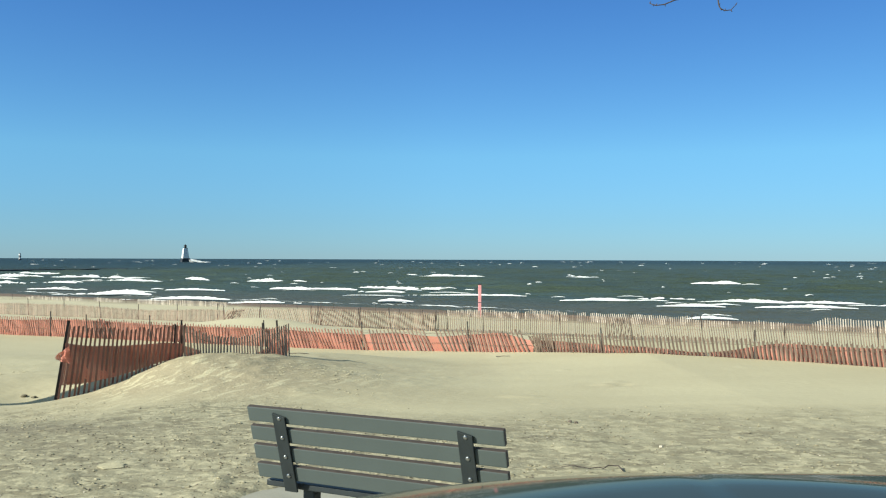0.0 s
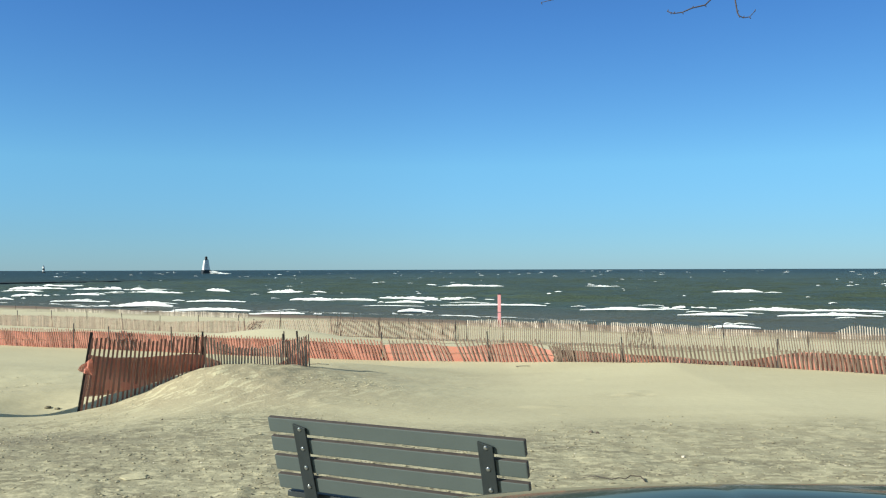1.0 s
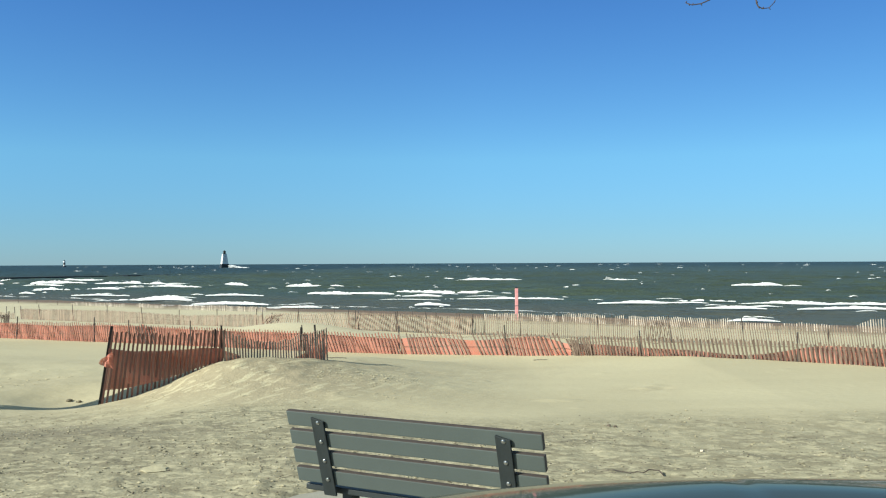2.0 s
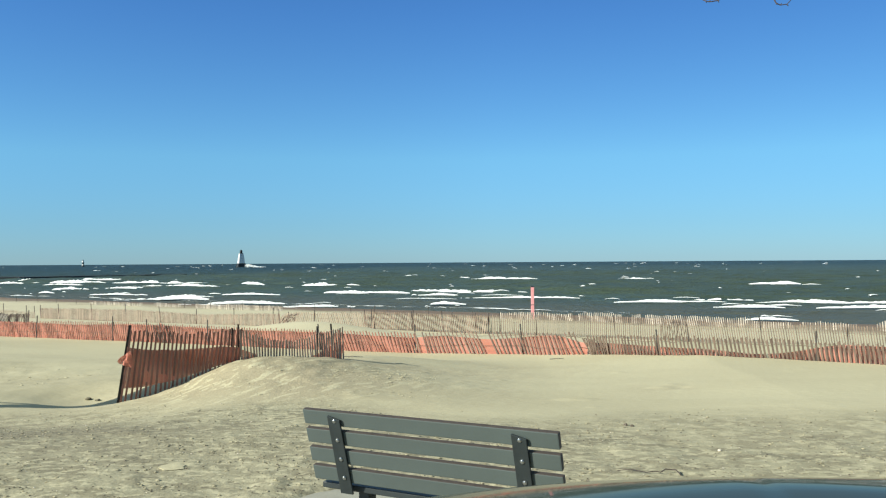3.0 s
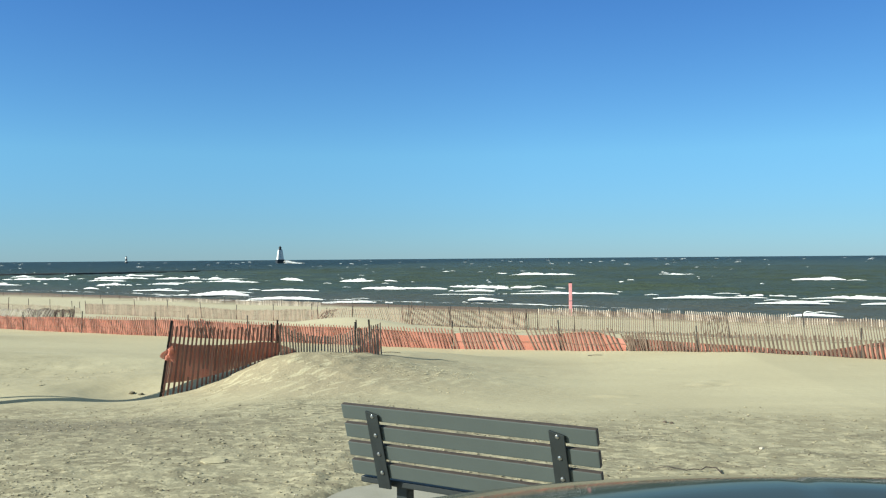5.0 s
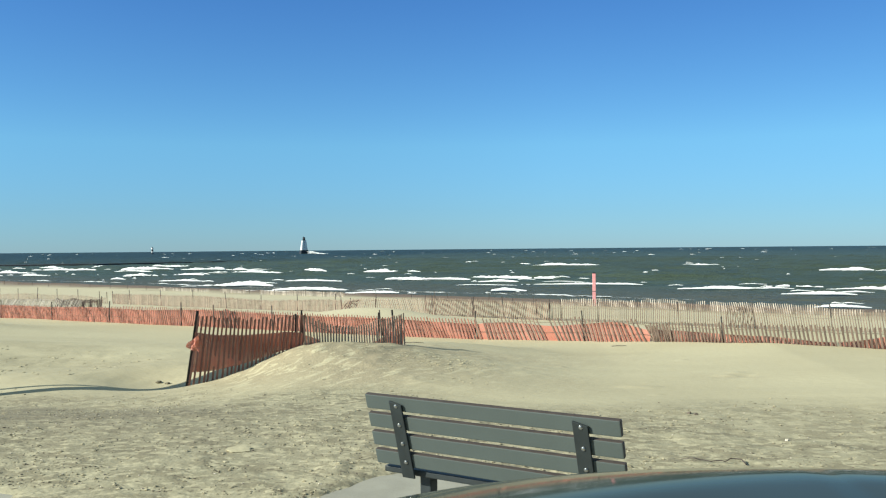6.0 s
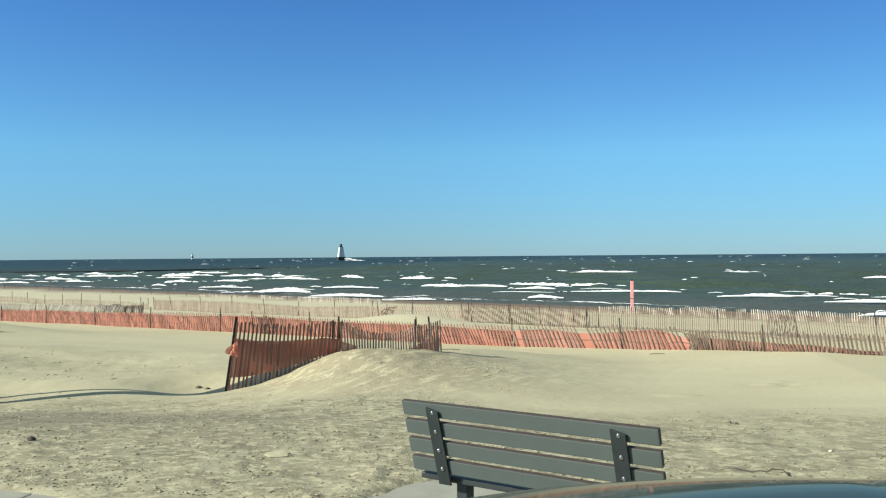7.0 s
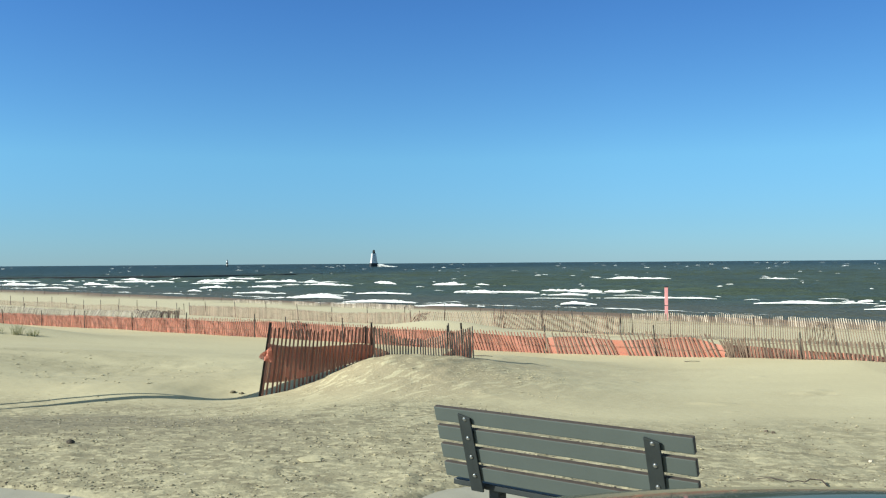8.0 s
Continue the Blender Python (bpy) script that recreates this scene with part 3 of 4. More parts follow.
light = empty("lighthouse", pose(-287, 945, LAKE, 0, 0, 32))
tagged(light, "white tapering lighthouse with dark lantern on the breakwater end", "lighthouse")
bm = bmesh.new()
tower_of(bm, -2.0, 4.2, 9.4, 8.2)
part("base", bm, DARK, light, "dark prow-shaped concrete base")
bm = bmesh.new()
tower_of(bm, 4.2, 15.4, 7.0, 4.2)
shaft = part("tower", bm, WHITE, light, "white steel plated tower")
for zz in (7.2, 10.0, 12.8):
    for side in (0, 90):
        bm = bmesh.new()
        box(bm, (0.45, 0.2, 0.8), pose(0, 0, 0, 0, 0, side) @ pose(0, -(3.5 - (zz - 4.2) * 0.125) + 0.06, zz, -7.1))
        part("window", bm, DARK, shaft)
bm = bmesh.new()
lathe(bm, [(2.5, 15.3), (2.6, 15.5), (2.6, 15.7), (2.3, 15.75)], 10)
part("gallery", bm, DARK, light)
bm = bmesh.new()
lathe(bm, [(1.5, 15.7), (1.5, 18.0)], 10)
part("lantern", bm, DARK, light)
bm = bmesh.new()
lathe(bm, [(1.9, 18.0), (1.5, 18.5), (0.5, 19.3), (0.25, 19.4), (0.2, 20.0)], 10)
part("roof", bm, DARK, light)

beacon = empty("pier_light", pose(-700, 1404, LAKE))
tagged(beacon, "small white harbour light with a dark band", "lighthouse")
bm = bmesh.new()
lathe(bm, [(2.6, -1.0), (2.4, 1.6), (1.5, 1.7)], 10)
part("base", bm, DARK, beacon)
bm = bmesh.new()
lathe(bm, [(1.7, 1.6), (1.7, 4.0)], 10)
part("lower_shaft", bm, WHITE, beacon)
bm = bmesh.new()
lathe(bm, [(1.75, 4.0), (1.75, 6.6)], 10)
part("band", bm, DARK, beacon)
bm = bmesh.new()
lathe(bm, [(1.7, 6.6), (1.9, 10.0)], 10)
part("upper_shaft", bm, WHITE, beacon)
bm = bmesh.new()
lathe(bm, [(1.0, 10.0), (1.0, 11.2), (0.2, 12.0)], 8)
part("lantern", bm, DARK, beacon)
# spray thrown up at the foot of the lighthouse
splash = bmesh.new()
for i in range(240):
    f = rng.random() ** 0.8
    r = rng.uniform(0.5, 1.3) * (1 - 0.35 * f)
    made = bmesh.ops.create_icosphere(splash, subdivisions=1, radius=1)["verts"]
    lift = rng.random() ** 1.4 * 2.8 * max(0.04, 1 - abs(f - 0.12) * 1.6)
    bmesh.ops.transform(splash, matrix=pose(-264 + 30 * f, 890 - 40 * f + rng.uniform(-6, 4), LAKE + 0.2 + lift, rng.uniform(-15, 15), rng.uniform(-8, 20), rng.uniform(0, 40)) @ Matrix.Diagonal((r * 2.2, r * 1.2, r * 0.45, 1)), verts=made)
tagged(part("spray", splash, FOAM), "white spray against the lighthouse foot", "waves", kind="stuff")


# ---- sand fences ----
def lath_mesh(name, length, mat, width=0.038, thick=0.009):
    """A rough split lath standing on its origin, slightly bowed, with a worn top."""
    bm = bmesh.new()
    box(bm, (width, thick, length), pose(0, 0, length / 2))
    for v in bm.verts:
        if v.co.z > length * 0.9:
            v.co.z += 0.012 if v.co.x > 0 else -0.006
            v.co.x *= 0.9
    me = bpy.data.meshes.new(name)
    bm.to_mesh(me)
    bm.free()
    me.materials.append(mat)
    return me


def along(line, step):
    """Places at even steps along a bent line: x, y, heading in degrees, metres from its start."""
    out, walked, left = [], 0.0, 0.0
    for (x0, y0), (x1, y1) in zip(line, line[1:]):
        d = math.hypot(x1 - x0, y1 - y0)
        while left <= d:
            f = left / d
            out.append((x0 + (x1 - x0) * f, y0 + (y1 - y0) * f, math.degrees(math.atan2(y1 - y0, x1 - x0)), walked + left))
            left += step
        left -= d
        walked += d
    return out


def lath_fence(line, label, mat, top, step=0.088, lean=None, tip=None, singles=300, length=1.22, posts=(), post_rise=0.12, wires=3, near=None, net=None, seed=1, gaps=None, level=None, post_off=0.0, width=0.038, shear=False, jitter=1.2, post_size=1.0):
    """A run of wired laths. top(s): height over the sand; lean(s): degrees along the run; tip(s): degrees across it;
    posts: metres along the run; net: (from, to, height(s), offset) of plastic netting; near(x, y): which laths are pieces of their own."""
    rnd = random.Random(seed)
    fence = empty("sand_fence", pose(line[0][0], line[0][1], ground_at(*line[0])))
    back = fence.matrix_basis.inverted()
    tagged(fence, label, "fence", group="beach sand fences")
    me = lath_mesh("lath", length, mat, width)
    spots = along(line, step)
    zs = ground(np.array([p[0] for p in spots]), np.array([p[1] for p in spots]))
    verts, faces, made, tops = [], [], 0, []
    drift = 0.0
    for (x, y, head, s), z in zip(spots, zs):
        drift = 0.8 * drift + rnd.uniform(-jitter, jitter)
        m = pose(x, y, (level(s) if level else float(z) + top(s)) + rnd.uniform(-0.025, 0.025), 0, 0, head) @ pose(0, 0, 0, tip(s) if tip else rnd.uniform(-2, 2), (lean(s) if lean else 0) + drift) @ pose(0, 0, -length)
        tops.append(m)
        if gaps and gaps(s):
            continue
        if made < singles and (near is None or near(x, y)):
            shared("lath", me, fence, back @ m)
            made += 1
        else:
            base = len(verts)
            verts += [(back @ m) @ v.co for v in me.vertices]
            faces += [[base + i for i in f.vertices] for f in me.polygons]
    if faces:
        rest = bpy.data.meshes.new("lath_run")
        rest.from_pydata(verts, [], faces)
        rest.materials.append(mat)
        ob = new("lath_run", rest)
        ob.parent = fence
        tagged(ob, kind="stuff")
    for w in range(wires):
        bm = bmesh.new()
        h = length - 0.10 - 0.26 * w
        tube(bm, [(back @ m) @ Vector((0.0, 0.008 * (-1) ** i, h)) for i, m in enumerate(tops)][::2], 0.004, 4)
        part("wire", bm, WIRE, fence)
    for at in posts:
        at, extra = at if isinstance(at, tuple) else (at, 0.0)
        i = min(range(len(spots)), key=lambda q: abs(spots[q][3] - at))
        x, y, head, s = spots[i]
        bm = bmesh.new()
        tall = (level(s) - float(zs[i]) if level else top(s)) + post_rise + extra + rnd.uniform(-0.03, 0.05)
        thick = 1.5 if shear and at == 0 else post_size
        box(bm, (0.028 * thick, 0.007, tall + 0.5), pose(0, 0.02 + post_off, (tall - 0.5) / 2))
        box(bm, (0.007 * thick, 0.026, tall + 0.5), pose(0, 0.035 + post_off, (tall - 0.5) / 2))
        if shear:
            slip = -tall * math.tan(radians(lean(s)))
            x, y = x + slip * math.cos(radians(head)), y + slip * math.sin(radians(head))
        ob = part("post", bm, POST, fence)
        ob.matrix_basis = back @ pose(x, y, float(zs[i]), rnd.uniform(-3, 3), rnd.uniform(-4, 4) + (lean(s) * (0.9 if shear else 0.3) if lean else 0), head)
    for a, e, high, off in (net or ()):
        pick = [q for q in range(len(spots)) if a <= spots[q][3] <= e]
        bm = bmesh.new()
        uvl = bm.loops.layers.uv.new("UVMap")
        rows, sv = [], []
        for q in pick:
            x, y, head, s = spots[q]
            nx, ny = -math.sin(radians(head)) * off, math.cos(radians(head)) * off
            lo, hi = high(s)
            row = []
            for c in range(5):
                z = float(zs[q]) + lo + (hi - lo) * c / 4
                slip = -(level(s) - z) * math.tan(radians(lean(s))) if shear else 0.0
                row.append(bm.verts.new(back @ Vector((x + nx + slip * math.cos(radians(head)) + 0.02 * math.sin(3 * s + c), y + ny + slip * math.sin(radians(head)) + 0.02 * math.cos(5 * s + c), z))))
            rows.append(row)
            sv.append((s, lo, hi))
        for i in range(len(rows) - 1):
            for c in range(4):
                f = bm.faces.new((rows[i][c], rows[i + 1][c], rows[i + 1][c + 1], rows[i][c + 1]))
                f.smooth = True
                for lp, (ii, cc) in zip(f.loops, ((i, c), (i + 1, c), (i + 1, c + 1), (i, c + 1))):
                    s, lo, hi = sv[ii]
                    lp[uvl].uv = (s, lo + (hi - lo) * cc / 4)
        part("netting", bm, NET, fence, "orange plastic safety netting")
    return fence


def curve(points):
    xs, ys = [p[0] for p in points], [p[1] for p in points]
    return lambda s: float(np.interp(s, xs, ys))


def wobble(base, size, rate, seed):
    return lambda s: (base(s) if callable(base) else base) + size * float(bumps(np.array([s * rate]), np.array([0.5]), seed, 3)[0])


# the tall end panel that stands free on the flank of the dune
lath_fence([(-5.53, 12.60), (-4.86, 12.97), (-4.05, 13.42)], "tall red-brown lath fence end beside the dune, netting behind", LATH_PANEL,
           None, 0.062, wobble(curve([(0, 9), (0.4, 7), (1.0, 4), (1.8, 2)]), 2, 0.6, 51), None, posts=((0.0, 0.10), (1.58, 0.05), (1.70, 0.05)), post_rise=0.0, post_off=0.05, width=0.031,
           net=[(0.0, 1.85, lambda s: (max(-0.1, 0.17 - 0.13 * s), 0.80 - 0.37 * s), 0.03), (0.03, 1.85, lambda s: (max(-0.1, 0.19 - 0.13 * s), 0.79 - 0.37 * s), 0.045)], seed=3, wires=0, shear=True, level=curve([(0, 0.68), (0.25, 0.635), (0.9, 0.60), (1.5, 0.63), (1.85, 0.66)]))
# the low sagging run from the dune crest back to the long fence
lath_fence([(-4.09, 13.40), (-3.4, 13.9), (-2.66, 14.8)], "low sagging brown lath fence along the dune crest", LATH_TAN,
           None, 0.052, wobble(-1, 5, 0.9, 52), None, posts=((1.45, 0.13), (1.83, 0.10)), post_rise=0.0, width=0.028, post_off=0.03,
           net=[(0.0, 0.35, lambda s: (-0.1, 0.19 - 0.5 * s), 0.03), (1.3, 2.1, lambda s: (-0.1, 0.0 + 0.50 * (s - 1.3)), 0.03)], seed=4, wires=1,
           level=curve([(0, 0.65), (0.14, 0.58), (0.32, 0.50), (0.66, 0.41), (1.0, 0.395), (1.4, 0.46), (1.85, 0.55), (2.1, 0.57)]))

# the long fence with orange netting, nearly parallel to the shore
ROW_A = [(-50.0, 46.5), (-29.6, 36.6), (-21.5, 32.2), (-14.0, 27.7), (-2.1, 22.0), (0.62, 20.0), (3.26, 17.5), (5.7, 15.5), (7.3, 14.0), (10.5, 11.2)]
CUM = [0.0]
for (x0, y0), (x1, y1) in zip(ROW_A, ROW_A[1:]):
    CUM.append(CUM[-1] + math.hypot(x1 - x0, y1 - y0))
sA = CUM
lath_fence(ROW_A[:5], "long red-brown lath fence backed with orange netting on the beach", LATH_RED,
           wobble(curve([(0, 0.56), (sA[2], 0.56), (sA[3], 0.60), (sA[4], 0.52)]), 0.04, 0.12, 53), 0.100, wobble(curve([(0, -9), (sA[4] - 3.3, -11), (sA[4] - 2.4, -24), (sA[4], -20)]), 2, 0.15, 54), None, posts=[(sA[3] + 3.36, 0.0)] + [sA[4] - 4.2 * i - 3.0 for i in range(13)], post_rise=0.16, post_off=-0.06,
           near=lambda x, y: x > -24, net=[(0.0, sA[4] + 0.1, lambda s: (-0.1, min(0.52, 0.42 + 0.013 * (sA[4] - s)) + 0.025 * math.sin(s * 0.9)), 0.03)], seed=5, jitter=0.6)
sB = [c - sA[4] for c in sA[4:]]
lath_fence(ROW_A[4:6] + [(2.0, 18.7)], "leaning brown lath fence with orange netting, half buried in sand", LATH_LEAN,
           wobble(curve([(0, 0.54), (sB[1], 0.56), (sB[1] + 1.9, 0.44)]), 0.05, 0.5, 55), 0.125,
           wobble(curve([(0, -22), (1.3, -26), (sB[1] + 0.9, -22), (sB[1] + 1.6, -32)]), 5, 0.6, 56), None,
           posts=(0.0, sB[1]), post_rise=0.18, net=[(0.0, sB[1] + 2.0, lambda s: (-0.1, 0.40 + 0.04 * math.sin(1.9 * s) - 0.14 * float(smooth(4.3, 5.3, s))), 0.05)],
           gaps=lambda s: s > sB[1] + 1.5 or 0.02 < s < 0.2 or abs(s - 2.2) < 0.08, seed=6)
sC = [0.0, math.hypot(1.26, 1.2)]
for (x0, y0), (x1, y1) in zip(ROW_A[6:], ROW_A[7:]):
    sC.append(sC[-1] + math.hypot(x1 - x0, y1 - y0))
lath_fence([(2.0, 18.7)] + ROW_A[6:], "upright brown lath fence with a low strip of orange netting", LATH_BROWN,
           wobble(curve([(0, 0.40), (sC[1], 0.40), (sC[2], 0.34), (sC[4], 0.38)]), 0.03, 0.4, 71), 0.080,
           wobble(curve([(0, -15), (sC[1], -11), (sC[2], -8), (sC[4], -4)]), 3, 0.5, 72), None, posts=(sC[1], sC[2], sC[3] + 0.6), post_rise=0.16,
           net=[(0.0, sC[2] - 0.9, lambda s: (-0.1, max(0.07, 0.27 - 0.055 * s)), 0.05), (sC[2] - 0.9, sC[4], lambda s: (-0.1, 0.08 + 0.22 * float(smooth(0, 1.4, s - sC[2] + 0.9))), 0.05)], seed=16)


def shore_line(v, x0, x1, wave=0.0):
    return [(x, v - SLANT * x + wave * math.sin(x * 0.31)) for x in np.linspace(x0, x1, 24)]


def at_x(line, x):
    """Metres along a bent line where it reaches x."""
    cum = [0.0]
    for (x0, y0), (x1, y1) in zip(line, line[1:]):
        cum.append(cum[-1] + math.hypot(x1 - x0, y1 - y0))
    return float(np.interp(x, [p[0] for p in line], cum))


def by_x(line, points):
    return curve([(at_x(line, x), v) for x, v in points])


def mid_line(*points):
    return [(x, v - SLANT * x) for x, v in points]


ROW_B = mid_line((-64, 36), (-46, 37.5), (-31.6, 39.3))
lath_fence(ROW_B, "low half-buried pinkish lath fence with tall posts", LATH_PINK, wobble(0.42, 0.12, 0.25, 77), 0.12, wobble(-6, 8, 0.2, 78), None,
           posts=[1.0 + 2.4 * i for i in range(16)], post_rise=0.42, near=lambda x, y: False, seed=19, wires=2, width=0.04, post_size=1.7)
ROW_B = mid_line((-31.2, 39.4), (-30, 39.5), (-19, 42.5), (-13.2, 44.3))
lath_fence(ROW_B, "pinkish weathered lath fence half buried by drifts", LATH_PINK, wobble(by_x(ROW_B, [(-31, 0.70), (-27, 0.74), (-24, 0.76), (-19, 0.64), (-16, 0.68), (-13, 0.80)]), 0.05, 0.3, 57), 0.085,
           wobble(-5, 6, 0.2, 58), wobble(0, 5, 0.3, 59), posts=[(0.1, -0.1)] + [(1.9 + 2.72 * i, 0.05) for i in range(8)], post_rise=0.28, near=lambda x, y: False, seed=7, wires=2, width=0.05, jitter=0.6, post_size=1.7)
ROW_B = mid_line((-13.0, 44.3), (-10.0, 44.9), (-7.2, 45.5))
lath_fence(ROW_B, "brown lath fence sagging behind a low drift of sand", LATH_PINK, by_x(ROW_B, [(-13, 0.78), (-12, 0.92), (-10, 0.90), (-7, 0.98)]), 0.12,
           by_x(ROW_B, [(-13, 30), (-12.0, 22), (-11.2, 14), (-10.7, -14), (-9.0, -22), (-8.0, -8), (-7.2, -4)]), wobble(0, 7, 0.3, 79), posts=[0.3, 2.2, 5.7], post_rise=0.12, near=lambda x, y: True, seed=20, wires=2, width=0.05, post_size=2.0)
lath_fence(mid_line((-12.9, 44.7), (-12.0, 44.9)), "dark tangle of broken laths in the sand", LATH_DARK, wobble(0.72, 0.14, 1.5, 83), 0.10,
           wobble(34, 18, 2.0, 84), wobble(0, 20, 1.5, 85), posts=(), near=lambda x, y: True, seed=32, wires=1)
ROW_B = mid_line((-7.2, 45.5), (-0.3, 46.5), (5, 47.2), (11, 47.4), (18, 47.9), (32, 48.3))
lath_fence(ROW_B, "grey weathered lath fence in the middle of the beach", LATH_GREY, wobble(by_x(ROW_B, [(-7.2, 1.0), (0, 1.02), (5, 1.12), (8, 1.05), (11, 1.0), (18, 0.95), (32, 0.92)]), 0.04, 0.2, 80), 0.110,
           wobble(by_x(ROW_B, [(-7.2, -14), (-0.5, -10), (0, 0), (7, -1), (9, -11), (18, -8), (32, -6)]), 3, 0.3, 86), lambda s: 0.0,
           posts=[(0.1, 0.25), 2.6, (4.6, 0.1), 6.6, 8.0, 10.1, 14.4, (18.2, 0.05), (21.6, 0.2), 25.2, 29.0, 33.0], post_rise=0.12, near=lambda x, y: -8 < x < 24, seed=27, wires=2, width=0.044, jitter=0.3, post_size=2.0)
lath_fence(mid_line((-7.6, 45.2), (-4.0, 46.05), (-0.4, 46.3)), "brown lath fence crossing the middle one", LATH_PINK, wobble(0.98, 0.05, 0.3, 66), 0.125,
           wobble(7, 3, 0.4, 67), lambda s: 0.0, posts=[0.4, 3.0, 5.4, 8.0], post_rise=0.16, near=lambda x, y: False, seed=17, wires=2, width=0.045, jitter=0.3, post_size=2.0)
lath_fence(mid_line((8.2, 47.0), (9.4, 47.6)), "broken laths tangled across the middle fence", LATH_GREY, wobble(1.0, 0.05, 1.0, 88), 0.17,
           wobble(8, 8, 1.5, 89), None, posts=(0.7,), post_rise=0.1, near=lambda x, y: True, seed=33, wires=1)
lath_fence([(1.90, 18.80), (2.36, 18.36)], "bundle of dark laths rolled up at a fence joint", LATH_BROWN, wobble(0.40, 0.09, 2.0, 69), 0.048,
           wobble(-4, 34, 6.5, 70), wobble(0, 14, 5.0, 76), posts=(), seed=18, wires=1, width=0.028)
lath_fence(shore_line(23.6, -48, -20.6, 0.3), "collapsed grey lath fence leaning over on the sand", LATH_MID, wobble(0.66, 0.05, 0.2, 60), 0.10,
           wobble(36, 8, 0.3, 61), wobble(0, 14, 0.3, 62), posts=[2.0, 9.0, 16, 23], post_rise=0.2, near=lambda x, y: False, seed=8, wires=2)
lath_fence(shore_line(23.9, -22.8, -19.6, 0.1), "dark tangled heap of fallen laths", LATH_DARK, wobble(0.68, 0.10, 1.5, 73), 0.06,
           wobble(10, 40, 2.0, 74), wobble(0, 25, 1.5, 75), posts=[3.4], post_rise=0.15, near=lambda x, y: False, seed=28, wires=1)
SHORE_ROW = shore_line(66.0, -110, 36, 0.6)
lath_fence(SHORE_ROW, "pale bleached lath fence close to the waterline, broken in places", LATH_PALE,
           wobble(by_x(SHORE_ROW, [(-110, 0.3), (-32, 0.34), (-26, 0.50), (-20, 0.45), (0, 0.45), (2, 0.62), (4.5, 0.52), (6.2, 0.54), (6.5, 0.66), (9, 0.60), (10, 0.62), (16.3, 0.66), (16.8, 0.42), (22, 0.45), (23.4, 0.42), (24, 0.78), (36, 0.75)]), 0.07, 0.9, 63), 0.145,
           wobble(-4, 7, 0.35, 64), wobble(0, 9, 0.4, 65), posts=[2.0 + 4.2 * i for i in range(40)], post_rise=0.22, near=lambda x, y: False, seed=9, wires=2, width=0.062,
           gaps=lambda s: s < at_x(SHORE_ROW, -44) or at_x(SHORE_ROW, -19.4) < s < at_x(SHORE_ROW, 0.3) or any(abs(s - at_x(SHORE_ROW, g)) < w for g, w in ((5.9, 0.25), (9.25, 0.35), (10.3, 0.2), (19.2, 0.3), (22.9, 0.5), (-30.5, 1.2), (-36, 0.8))))
lath_fence([(-10.75, 26.10), (-10.15, 25.82)], "few loose laths tangled against the netted fence", LATH_DARK, wobble(0.60, 0.08, 2.0, 81), 0.13,
           wobble(-22, 16, 3.0, 82), None, posts=(), seed=31, wires=1, net=[(0.25, 0.66, lambda s: (0.34, 0.58 + 0.06 * math.sin(9 * s)), 0.04)])

# orange scrap of net caught on the end post
bm = bmesh.new()
uvl = bm.loops.layers.uv.new("UVMap")
g = [[bm.verts.new((-0.20 * a / 4 + 0.01 * math.sin(3 * c), 0.03 * math.sin(2.2 * a + c), (c / 4 - 0.5) * 0.26 * (1 - 0.75 * (a / 4)) - 0.04 * a / 4)) for c in range(5)] for a in range(5)]
for a in range(4):
    for c in range(4):
        f = bm.faces.new((g[a][c], g[a + 1][c], g[a + 1][c + 1], g[a][c + 1]))
        for lp, (i, j) in zip(f.loops, ((a, c), (a + 1, c), (a + 1, c + 1), (a, c + 1))):
            lp[uvl].uv = (i * 0.05, j * 0.06)
scrap = part("net_scrap", bm, NET)
scrap.matrix_basis = pose(-5.50, 12.53, 0.26)
tagged(scrap, "torn orange netting scrap on the fence end post", "netting")

# pink marker post near the water
marker = empty("marker_post", pose(2.83, 65.05, ground_at(2.83, 65.05)))
tagged(marker, "tall faded pink marker post on the sand", "post")
bm = bmesh.new()
box(bm, (0.24, 0.24, 2.85), pose(0, 0, 1.05), 0.02)
part("board", bm, PINK, marker)
bm = bmesh.new()
box(bm, (0.25, 0.25, 0.10), pose(0, 0, 2.50), 0.02)
part("cap", bm, DARK, marker)
bm = bmesh.new()
box(bm, (0.252, 0.252, 0.05), pose(0, 0, 1.12), 0.01)
part("strap", bm, DARK, marker, "dark strap around the post")


